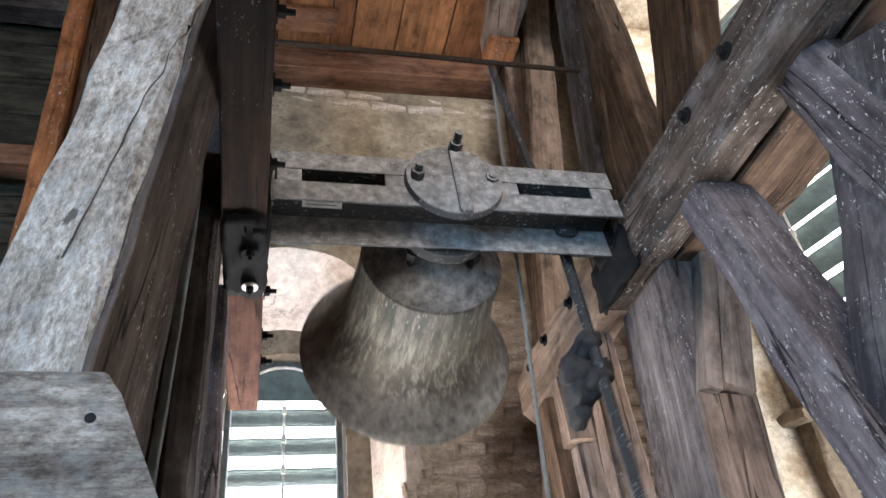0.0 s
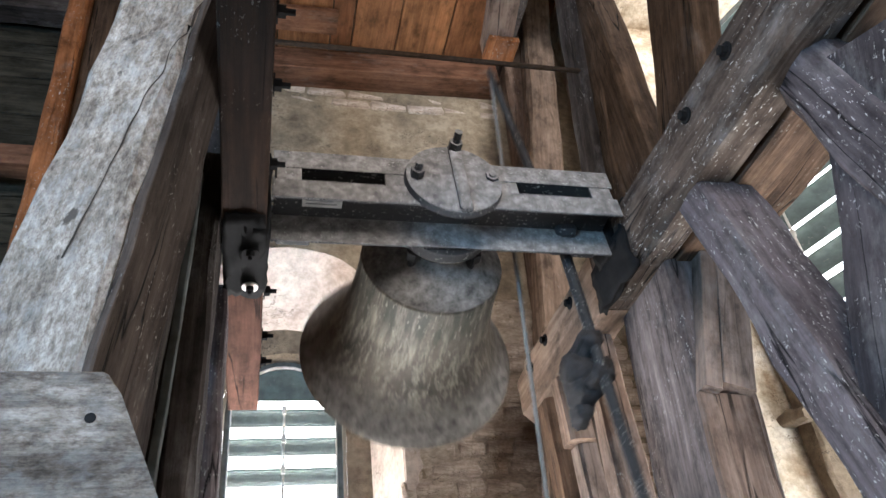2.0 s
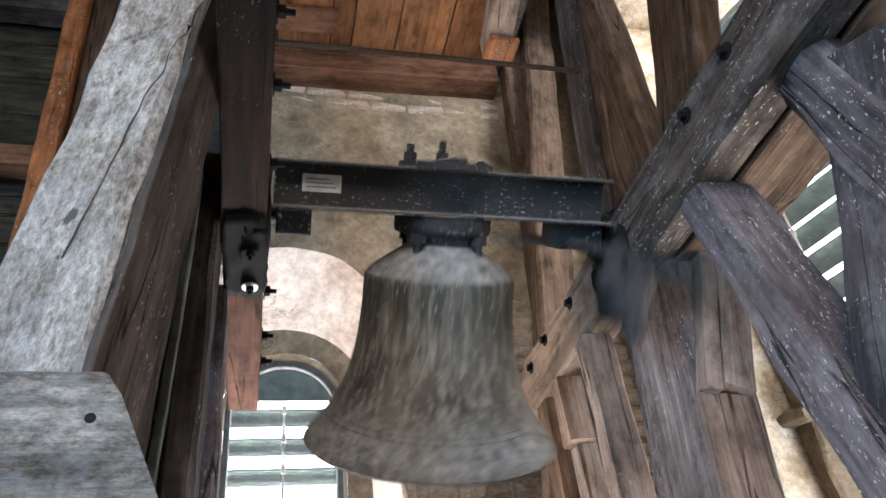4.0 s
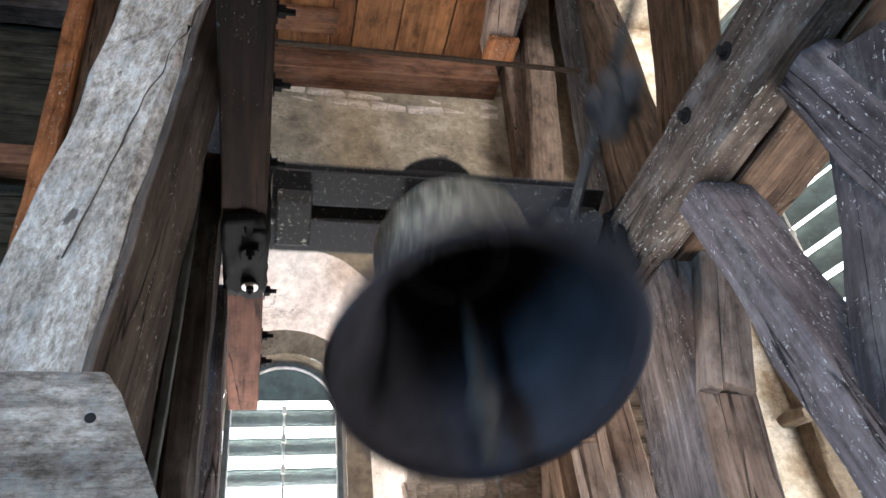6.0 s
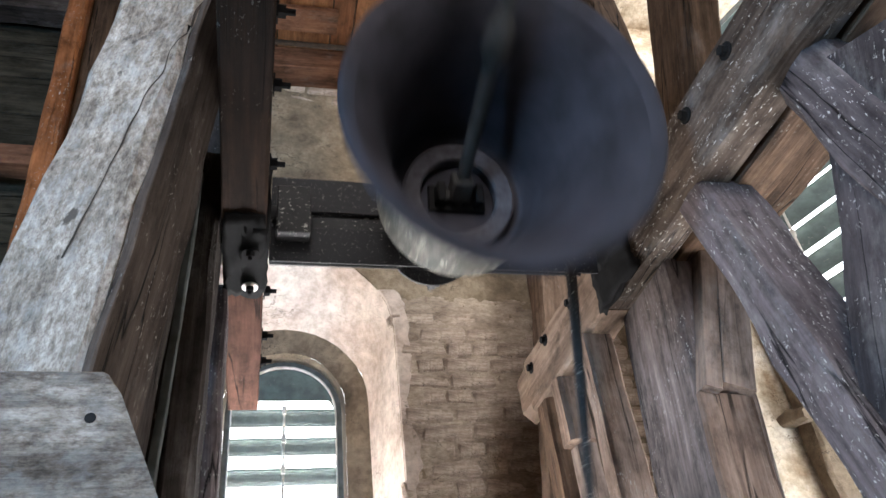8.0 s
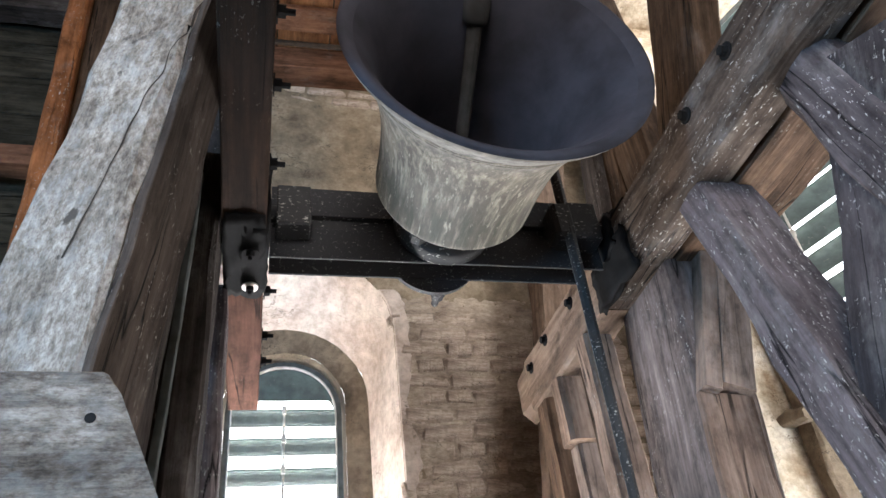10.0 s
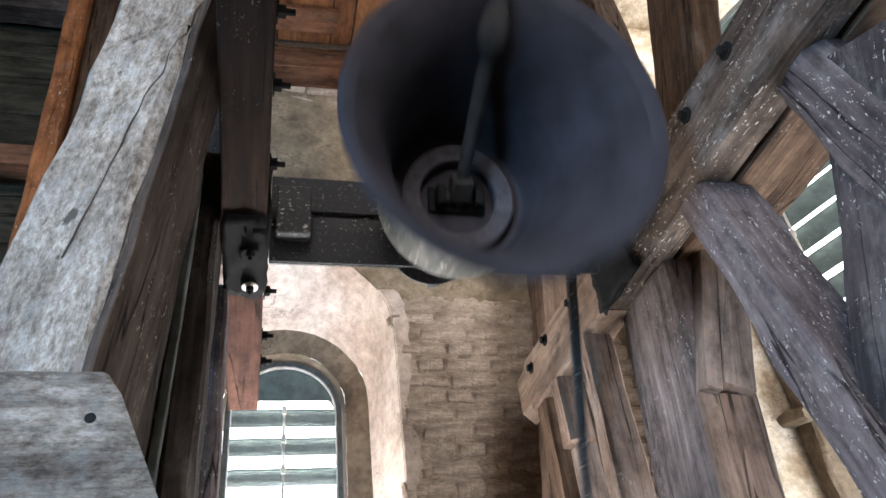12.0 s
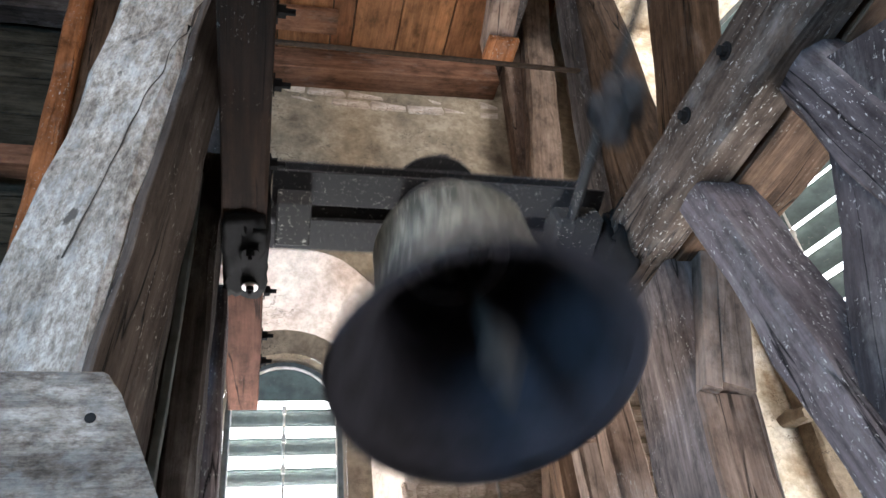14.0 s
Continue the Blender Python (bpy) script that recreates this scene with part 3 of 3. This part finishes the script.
    for y, z in ((0.985, 2.92), (1.2, 2.92), (2.12, 2.92), (2.4, 2.93), (2.59, 2.91)):
        bolt(fr, pose(1.088, y, z, 0, -90, 0), 0.014, 0.012, IRON)
    return fr


OAK_BEAM = wood("oak_beam_stained", (0.024, 0.018, 0.014), (0.068, 0.051, 0.040), (0.125, 0.099, 0.080), 0.3, 0.6)
OAK_DUSK = wood("oak_dusk", (0.036, 0.029, 0.028), (0.105, 0.086, 0.081), (0.185, 0.155, 0.147), 0.2, 0.4)
NOSE = wood("oak_pale_brown", (0.10, 0.067, 0.048), (0.17, 0.121, 0.089), (0.235, 0.175, 0.134), 0.15, 0.2, cracks=0.5)
BROWN_DUSK = wood("oak_brown_dusk", (0.095, 0.064, 0.047), (0.165, 0.115, 0.088), (0.23, 0.17, 0.13), 0.2, 0.3)
PLANK = wood("sawn_plank", (0.135, 0.10, 0.08), (0.20, 0.15, 0.122), (0.26, 0.20, 0.165), 0.2, 0.12, cracks=0.4)
OAK_BROWN_DARK = wood("oak_brown_dark", (0.022, 0.014, 0.009), (0.06, 0.038, 0.024), (0.11, 0.07, 0.045), 0.12, 0.15)
PINE_DUSK = wood("pine_dusk", (0.14, 0.094, 0.068), (0.235, 0.162, 0.12), (0.32, 0.235, 0.18), 0.2, 0.1)
RIGHT = right_frame()


def left_frame():
    fr = thing("timber_trestle", pose(-0.06, 1.5, 0), "dark brown oak bell frame with iron bolts", "bell frame", "bell frame sides")
    timber("top_beam", (-0.053, 0.2, 2.865), (-0.053, 1.87, 2.865), 0.11, 0.23, OAK_BEAM_SHADED, fr, rough=0.003, wane=0.008)
    timber("beam_end", (-0.053, 1.871, 2.865), (-0.053, 2.63, 2.865), 0.11, 0.23, BEAM_END_LIT, fr, rough=0.003, wane=0.008, label="reddish brown beam end, lightened as lit by the window")
    timber("post", (-0.225, 1.56, 0), (-0.215, 1.56, 3.0), 0.065, 0.16, OAK_DARK, fr)
    timber("post", (-0.16, 1.62, 0), (-0.15, 1.62, 2.98), 0.075, 0.18, OAK_DARK, fr)
    timber("post", (-0.078, 1.9, 0), (-0.125, 1.9, 2.75), 0.06, 0.16, OAK_BLUE, fr)
    # added pale strip that paints the daylight on a post's side face
    timber("batten", (-0.215, 1.46, 1.2), (-0.165, 1.48, 2.85), 0.018, 0.03, FRAME_GREY, fr, rough=0.003, wane=0.004, label="thin pale grey strip for the lit edge of a post")
    timber("brace", (-0.26, 1.3, 1.4), (-0.19, 1.45, 3.2), 0.07, 0.14, OAK_DARK, fr)
    timber("post", (-0.30, 1.78, 0), (-0.30, 1.78, 3.1), 0.20, 0.16, OAK_DARK, fr)
    timber("upper_post", (-0.22, 1.9, 2.5), (-0.20, 1.9, 5.28), 0.16, 0.16, OAK_DARK, fr)
    bearing(fr, -0.06)
    grease(fr, ((-0.105, -0.002, 1.50, 1.87, 2.742, 2.79), (-0.06, 0.008, 1.55, 1.84, 2.74, 2.99)))
    for y, z in ((0.98, 2.87), (1.18, 2.87), (1.443, 2.87), (2.025, 2.87), (2.30, 2.87), (2.48, 2.87)):
        bolt(fr, pose(0.003, y, z, 0, 90, 0), 0.016, 0.04, IRON)
    for y in (1.64, 1.80):
        bolt(fr, pose(-0.035, y, 2.734, 180, 0, 0), 0.012, 0.03, IRON, WHITE_METAL if y > 1.7 else IRON)
    return fr


# one beam in two tones: shaded near part, far end lit by the window
OAK_BEAM_SHADED = wood("oak_beam_shaded", (0.005, 0.003, 0.002), (0.014, 0.0075, 0.0045), (0.030, 0.016, 0.010), 0.02, 0.2)
BEAM_END_LIT = wood("oak_beam_end_lit", (0.05, 0.022, 0.014), (0.10, 0.045, 0.03), (0.15, 0.075, 0.052), 0.02, 0.1)
LEFT = left_frame()

near = tagged(timber("leaning_post", (-0.517, 1.10, 0.0), (-0.055, 1.10, 4.4), 0.225, 0.225, GREY_POST, side=(0.966, -0.259, 0), rough=0.012, wane=0.022, taper=0.65), "massive grey weathered oak post, deeply cracked", "post")
# thin dark sheet that puts the shade of the post's right face into colour
timber("dark_flank", (-0.517 + 0.117, 1.10 - 0.0313, 0.0), (-0.055 + 0.0785, 1.10 - 0.021, 4.4), 0.02, 0.215, FLANK_SHADE, near, side=(0.966, -0.259, 0), rough=0.008, wane=0.004, taper=0.65, label="thin dark sheet for the post's shaded side")
bm = bmesh.new()
left, right = [], []
for i in range(60):
    z = 2.24 + 0.78 * i / 59
    x = 0.019 + 0.10 * (z - 2.30) + 0.012 * noise.noise(Vector((z * 3.0, 8.0, 0))) + 0.009 * noise.noise(Vector((z * 14.0, 3.0, 0)))
    w = 0.0008 + 0.0050 * abs(noise.noise(Vector((z * 5.0, 1.0, 4.0))))
    for row, dx in ((left, -w), (right, w)):
        row.append(Vector((x + dx, 0, z)))
SIDE = 1 if (near.matrix_world.to_3x3() @ Vector((0, 1, 0))).y < 0 else -1
skin = bmesh.new()
skin.from_mesh(near.data)
tree = BVHTree.FromBMesh(skin)
skin.free()
for row in (left, right):
    for v in row:
        hit = tree.ray_cast(Vector((v.x, SIDE * 0.3, v.z)), Vector((0, -SIDE, 0)))[0]
        v.y = (hit.y if hit else SIDE * 0.095) + SIDE * 0.0012
strip(bm, left, right)
part("drying_crack", bm, CRACK, near, "long dark drying crack")
bm = bmesh.new()
for y in (0.80, 0.92):
    vs = [bm.verts.new(c) for c in ((-2.25, y, 1.35), (0.06, y, 1.35), (-0.094, y, 1.784), (-0.145, y, 1.90), (-0.164, y, 1.929), (-2.25, y, 1.945))]
    bm.faces.new(vs)
bm.verts.ensure_lookup_table()
for i in range(6):
    j = (i + 1) % 6
    bm.faces.new((bm.verts[i], bm.verts[j], bm.verts[6 + j], bm.verts[6 + i]))
bmesh.ops.bevel(bm, geom=bm.edges[:], offset=0.004, segments=1, affect="EDGES")
m = pose(0, 0, 0, 0, 90, 0)
bmesh.ops.transform(bm, matrix=m.inverted(), verts=bm.verts[:])
ob = part("grey_beam", bm, GREY_BEAM, None)
ob.matrix_world = m
bm = bmesh.new()
rod(bm, (-0.172, 0.7992, 1.872), (-0.172, 0.81, 1.872), 0.006, seg=10)
hole = part("nail_hole", bm, IRON, ob, "dark rusty nail hole")
hole.matrix_local = m.inverted()
tagged(ob, "grey weathered beam end with a sawn slanted corner", "beam")

# added dark boards, standing in for the shade on the far left wall
for k in range(12):
    tagged(timber("partition_board", (-2.2, 2.93, 2.2 + 0.27 * k), (-0.62, 2.93, 2.2 + 0.27 * k), 0.03, 0.262, OAK_UNLIT, side=(0, 1, 0), rough=0.003, wane=0.006), "dark horizontal board added for the unlit tower wall", "board", "partition boards")
tagged(timber("back_post", (-0.985, 2.62, 5.28), (-0.78, 2.62, 0), 0.09, 0.12, ORANGE_WOOD), "orange brown wooden post spattered with droppings", "post")
tagged(timber("back_post", (-0.875, 2.68, 5.28), (-0.66, 2.68, 0), 0.12, 0.10, OAK_BROWN_DARK), "dark brown wooden post beside the orange one", "post")
tagged(timber("back_rail", (-2.2, 2.8, 5.2), (-1.0, 2.8, 5.2), 0.14, 0.16, OAK_DARK, side=(0, 1, 0)), "brown wooden rail near the ceiling", "rail")
tagged(timber("back_rail", (-2.2, 2.75, 4.02), (-0.96, 2.75, 4.02), 0.12, 0.12, RED_WOOD, side=(0, 1, 0)), "reddish wooden rail at the tower wall", "rail")
tagged(timber("wall_post", (1.20, 2.99, 0.0), (1.56, 2.99, 6.0), 0.13, 0.14, BROWN_DUSK), "brown wooden post against the tower wall", "post")
tagged(timber("wall_post", (0.99, 2.88, 0.6), (1.76, 2.88, 6.0), 0.19, 0.14, NOSE), "light brown squared post against the tower wall", "post")


# ---- the bell ----
PIVOT = Vector((0.540, 1.766, 2.970))


def lathe(profile, seg=96):
    bm = bmesh.new()
    rings = []
    for r, z in profile:
        if r < 1e-4:
            rings.append([bm.verts.new((0, 0, z))])
        else:
            rings.append([bm.verts.new((r * math.cos(2 * math.pi * i / seg), r * math.sin(2 * math.pi * i / seg), z)) for i in range(seg)])
    for a, b in zip(rings, rings[1:]):
        for i in range(seg):
            j = (i + 1) % seg
            if len(a) == 1 and len(b) > 1:
                bm.faces.new((a[0], b[i], b[j]))
            elif len(b) == 1 and len(a) > 1:
                bm.faces.new((a[i], a[j], b[0]))
            elif len(a) > 1:
                bm.faces.new((a[i], a[j], b[j], b[i]))
    return bm


def smooth_profile(knots, n=5):
    out = []
    k = [knots[0]] + list(knots) + [knots[-1]]
    for i in range(1, len(k) - 2):
        p0, p1, p2, p3 = k[i - 1], k[i], k[i + 1], k[i + 2]
        for s in range(n):
            u = s / n
            out.append(tuple(0.5 * (2 * b + (c - a) * u + (2 * a - 5 * b + 4 * c - d) * u * u + (3 * b - a - 3 * c + d) * u ** 3) for a, b, c, d in zip(p0, p1, p2, p3)))
    out.append(knots[-1])
    return out


def church_bell():
    bell = thing("church_bell", Matrix.Translation(PIVOT), "swinging weathered bronze church bell on a steel headstock", "bell")
    outer = [(0.0001, -0.055), (0.095, -0.06), (0.125, -0.078), (0.165, -0.104), (0.205, -0.134), (0.226, -0.154), (0.2335, -0.165), (0.2355, -0.18), (0.2375, -0.25), (0.243, -0.32), (0.254, -0.40), (0.275, -0.48), (0.308, -0.555), (0.345, -0.615), (0.385, -0.66), (0.400, -0.684)]
    body = part("bell_body", lathe(smooth_profile(outer, 4)), BRONZE, bell, "dull grey-green bronze with pale runs", smooth=True)
    lip = [(0.400, -0.684), (0.396, -0.692), (0.385, -0.694), (0.36, -0.675)]
    inner = [(0.36, -0.675), (0.325, -0.635), (0.285, -0.56), (0.255, -0.48), (0.232, -0.40), (0.218, -0.32), (0.21, -0.25), (0.20, -0.205), (0.185, -0.188), (0.14, -0.178), (0.135, -0.172), (0.06, -0.17), (0.0001, -0.17)]
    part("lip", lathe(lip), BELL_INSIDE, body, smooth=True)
    part("inside", lathe(smooth_profile(inner, 4)), BELL_INSIDE, body, "inner wall with the bell's inner shade in its colour", smooth=True)
    for z, r in ((-0.31, 0.2400), (-0.325, 0.2415), (-0.585, 0.3245), (-0.60, 0.3345)):
        bm = bmesh.new()
        prof = [(r - 0.006, z - 0.006), (r + 0.001, z - 0.002), (r + 0.001, z + 0.002), (r - 0.006, z + 0.006)]
        part("moulding", lathe(prof), BRONZE, body, smooth=True)
    ring = [(0.165, -0.16), (0.165, -0.212), (0.158, -0.218), (0.118, -0.214), (0.112, -0.206), (0.112, -0.16)]
    part("crown_ring", lathe(ring, 64), BELL_RING, body, "paler cast ring inside the crown")
    bm = bmesh.new()
    for k in (-1, 1):
        box(bm, *sorted((k * 0.045, k * 0.068)), -0.03, 0.03, -0.235, -0.165, 0.004)
    box(bm, -0.085, 0.085, -0.04, 0.04, -0.185, -0.168, 0.004)
    part("clapper_staple", bm, IRON, body, "black iron clapper staple")
    # cap and clamp between bell and headstock
    bm = lathe(smooth_profile([(0.0001, 0.018), (0.14, 0.018), (0.15, 0.008), (0.15, -0.022), (0.14, -0.032), (0.118, -0.036), (0.11, -0.06), (0.118, -0.082)], 3), 48)
    part("crown_cap", bm, STEEL, bell, "dark dusty crown cap", smooth=True)
    for x in (-0.075, 0.075):
        for y in (-0.075, 0.075):
            bm = bmesh.new()
            rod(bm, (x * 1.25, y * 1.25, -0.11), (x * 1.25, y * 1.25, 0.03), 0.014)
            rod(bm, (x * 1.25, y * 1.25, -0.06), (x * 1.25, y * 1.25, -0.03), 0.026, seg=6)
            part("clamp_bolt", bm, STEEL, bell)
    bm = bmesh.new()
    box(bm, -0.50, 0.50, -0.03, 0.03, 0.045, 0.060, 0.002)
    head = part("headstock", bm, STEEL, bell, "black steel channel headstock, dust covered")
    for k in (-1, 1):
        bm = bmesh.new()
        box(bm, -0.52, 0.52, *sorted((k * 0.026, k * 0.036)), 0.026, 0.165, 0.002)
        part("channel_web", bm, STEEL, head, "black painted channel web")
        for z in (0.157, 0.024):
            bm = bmesh.new()
            box(bm, -0.525, 0.525, *sorted((k * 0.026, k * (0.100 if z > 0.1 else 0.138))), z, z + 0.010, 0.002)
            part("channel_flange", bm, STEEL_DUSTY, head, "dust covered channel flange")
    for x in (-0.48, -0.17, 0.17, 0.48):
        bm = bmesh.new()
        box(bm, x - 0.035, x + 0.035, -0.027, 0.027, 0.150, 0.1635, 0.002)
        part("spacer", bm, STEEL_DUSTY, head)
    bm = bmesh.new()
    bmesh.ops.create_cone(bm, cap_ends=True, segments=48, radius1=0.150, radius2=0.146, depth=0.022, matrix=pose(0, 0, 0.176))
    part("clamp_disc", bm, STEEL_DUSTY, head, "round dusty clamping plate")
    bm = bmesh.new()
    box(bm, -0.004, 0.034, -0.145, 0.145, 0.186, 0.204, 0.005)
    part("strap", bm, STEEL_DUSTY, head, "dusty iron strap over the plate")
    for x, y, h in ((-0.115, 0.0, 0.05), (0.118, 0.015, 0.012), (0.015, -0.115, 0.012), (0.015, 0.125, 0.075)):
        bm = bmesh.new()
        rod(bm, (x, y, 0.18), (x, y, 0.19 + 0.5 * h), 0.021, seg=6)
        rod(bm, (x, y, 0.18), (x, y, 0.19 + h), 0.012)
        part("nut", bm, STEEL_DUSTY, head)
    bm = bmesh.new()
    box(bm, -0.44, -0.325, -0.0395, -0.0365, 0.075, 0.128, 0.001)
    tag = part("label_plate", bm, LABEL, head, "small white label with faded text lines")
    for k in range(3):
        bm = bmesh.new()
        box(bm, -0.43, -0.34 - 0.01 * k, -0.0415, -0.0398, 0.088 + 0.012 * k, 0.092 + 0.012 * k)
        part("text_line", bm, INK, tag)
    for s in (-1, 1):
        bm = bmesh.new()
        box(bm, s * 0.46 - 0.05, s * 0.46 + 0.05, -0.075, 0.075, -0.055, 0.028, 0.005)
        part("end_block", bm, STEEL, head)
        bm = bmesh.new()
        rod(bm, (s * 0.49, 0, 0), (s * 0.60, 0, 0), 0.028, seg=20)
        part("gudgeon", bm, STEEL, head)
    # ringing lever with its counterweight
    bm = bmesh.new()
    rod(bm, (0.405, -0.06, -0.04), (0.36, 1.04, -0.075), 0.019, 0.013, 8)
    rod(bm, (0.405, 0.06, -0.035), (0.41, -1.08, -0.06), 0.019, 0.016, 8)
    box(bm, 0.355, 0.425, -0.07, 0.07, -0.06, 0.06, 0.012)
    lever = part("ringing_lever", bm, STEEL, bell, "long dark iron ringing lever")
    bm = bmesh.new()
    box(bm, 0.345, 0.43, -0.56, -0.40, -0.215, -0.10, 0.02)
    box(bm, 0.36, 0.415, -0.60, -0.52, -0.25, -0.16, 0.015)
    box(bm, 0.37, 0.44, -0.43, -0.38, -0.19, -0.03, 0.01)
    box(bm, 0.37, 0.44, -0.55, -0.51, -0.16, -0.03, 0.01)
    rod(bm, (0.33, -0.47, -0.12), (0.47, -0.47, -0.12), 0.04)
    rod(bm, (0.39, -0.44, -0.12), (0.40, -0.42, -0.02), 0.02)
    bmesh.ops.subdivide_edges(bm, edges=bm.edges[:], cuts=4, use_grid_fill=True)
    for v in bm.verts:
        v.co += noise.noise_vector(v.co * 22) * 0.009 + noise.noise_vector(v.co * 60) * 0.004
    part("counterweight", bm, WEIGHT, lever, "lumpy dark iron counterweight", smooth=True)
    return bell


BELL = church_bell()


def clapper_of(bell):
    c = new("clapper")
    c.parent = bell
    c["label"] = "long iron clapper with a round ball"
    c.location = (0, 0, -0.20)
    bm = bmesh.new()
    rod(bm, (0, 0, 0.03), (0, 0, -0.47), 0.018, 0.022)
    rod(bm, (-0.04, 0, 0), (0.04, 0, 0), 0.018)
    box(bm, -0.03, 0.03, -0.03, 0.03, -0.07, 0.0, 0.006)
    part("shaft", bm, RUST, c)
    part("ball", lathe(smooth_profile([(0.0001, -0.43), (0.03, -0.44), (0.037, -0.47), (0.038, -0.50), (0.032, -0.54), (0.022, -0.57), (0.02, -0.64), (0.0001, -0.645)], 4), 28), RUST, c, smooth=True)
    return c


CLAPPER = clapper_of(BELL)


def rope_thing(label):
    bm = bmesh.new()
    n, seg, turns = 160, 8, 60
    rings = []
    for i in range(n + 1):
        z = -4.3 * i / n
        rings.append([bm.verts.new(((0.0062 + 0.0014 * math.cos(3 * (a - turns * i / n * 2))) * math.cos(a), (0.0062 + 0.0014 * math.cos(3 * (a - turns * i / n * 2))) * math.sin(a), z)) for a in [2 * math.pi * k / seg for k in range(seg)]])
    for a, b in zip(rings, rings[1:]):
        for k in range(seg):
            bm.faces.new((a[k], a[(k + 1) % seg], b[(k + 1) % seg], b[k]))
    return tagged(part("bell_rope", bm, ROPE_MAT, None, smooth=True), label, "rope")


ROPE = rope_thing("thin grey ringing rope hanging from the lever")


# ---- masonry pieces ----
def bricks():
    rnd = random.Random(11)
    forms = []
    for k in range(5):
        bm = bmesh.new()
        box(bm, -0.116, 0.116, -0.03, 0.03, -0.040, 0.040, 0.014)
        for v in bm.verts:
            v.co += noise.noise_vector(v.co * 20 + Vector((k * 5, 0, 0))) * 0.014
        forms.append(mesh_of("brick", bm, BRICK))
    def lay(x0, x1, z0, rows, thick):
        for r in range(rows):
            x = x0 + (0.06 if r % 2 else -0.05) + rnd.uniform(-0.02, 0.02)
            while x < x1:
                ob = new("brick", forms[rnd.randrange(5)])
                ob.parent = WALL
                w = rnd.choice((1.0, 1.0, 1.05, 0.55))
                ob.matrix_local = pose(x + 0.115 * w, WALL_Y - thick + rnd.uniform(-0.010, 0.010), z0 + r * 0.085 + rnd.uniform(-0.003, 0.003), rnd.uniform(-3, 3), rnd.uniform(-1.2, 1.2), rnd.uniform(-2, 2)) @ Matrix.Diagonal((w, 1, 1, 1))
                x += 0.233 * w
    bm = bmesh.new()
    rows = []
    for i in range(131):
        z = 2.2 + 1.42 * i / 130
        line = []
        for k in range(101):
            x = 0.645 + 1.1 * k / 100
            q = Vector((x, 0.0, z))
            d = 0.007 + 0.012 * noise.noise(Vector((x * 7, 2.0, z * 11))) + 0.007 * noise.noise(q * 27) + 0.004 * noise.noise(q * 61)
            edge = min(1.0, i / 4, (130 - i) / 12, k / 3, (100 - k) / 3)
            line.append(Vector((x, WALL_Y - d * edge + 0.004 * (1 - edge), z)))
        rows.append(line)
    for a, b in zip(rows, rows[1:]):
        strip(bm, a, b)
    bmesh.ops.remove_doubles(bm, verts=bm.verts[:], dist=0.0005)
    part("mortar_skin", bm, MORTAR, WALL, "rough smeared mortar between the bricks", smooth=True)
    lay(0.68, 1.75, 2.26, 15, -0.017)
    lay(-0.1, 1.40, 4.99, 2, -0.028)


bricks()


# ---- what moves ----
def swing_table(amplitude, period, step):
    """Angles of a free pendulum over one period, from its front turning point."""
    n = int(round(period / step))
    k = 1.0
    for _ in range(6):
        a, v, t, h = amplitude, 0.0, 0.0, 0.0005
        while a > 0:
            v -= k * math.sin(a) * h
            a += v * h
            t += h
        k *= (4 * t / period) ** 2
    out, a, v, t, h = [], amplitude, 0.0, 0.0, period / 4000
    for i in range(4000):
        out.append(a)
        v -= k * math.sin(a) * h
        a += v * h
    return out


# the clapper and lever hang the bell a little forward of plumb
BIAS, LEAN, AMPLITUDE, PERIOD, FRONT = radians(1.0), radians(3.5), radians(90.0), 1.8002, 0.995
TABLE = swing_table(AMPLITUDE, PERIOD, 0.001)


def swing(t):
    u = ((t - FRONT) / PERIOD) % 1.0
    a = TABLE[int(u * 4000) % 4000]
    return BIAS + a + LEAN * (1 - (a / AMPLITUDE) ** 2)


def motions():
    times = [i / 30 for i in range(421)]
    bell_rows, clapper_rows, rope_rows = [], [], []
    anchor = Vector((0.715, 1.95, 0.9))
    for t in times:
        a = swing(t)
        m = Matrix.Translation(PIVOT) @ Matrix.Rotation(-a, 4, "X")
        bell_rows.append((t, m))
        # the clapper trails while the bell rises, is thrown against the upper lip at the top and stays there on the way down
        size = abs(math.degrees(a))
        rises = abs(swing(t + 0.004)) > abs(swing(t - 0.004))
        steps = ((0, 0), (20, -18), (50, 0), (70, 25), (85, 34), (95, 34)) if rises else ((0, 0), (16, 5), (45, 30), (70, 36), (85, 34), (95, 34))
        rel = 0.0
        for (p, u), (q, v) in zip(steps, steps[1:]):
            if p <= size <= q:
                rel = u + (v - u) * (size - p) / (q - p)
        rel = math.copysign(1.0, a) * rel
        clapper_rows.append((t, pose(0, 0, -0.20, -rel, 0, 0)))
        tip = m @ Vector((0.36, 1.02, -0.075))
        rope_rows.append((t, Matrix.Translation(tip) @ (tip - anchor).to_track_quat("Z", "X").to_matrix().to_4x4()))
    walk(BELL, bell_rows)
    walk(CLAPPER, clapper_rows)
    walk(ROPE, rope_rows)


motions()
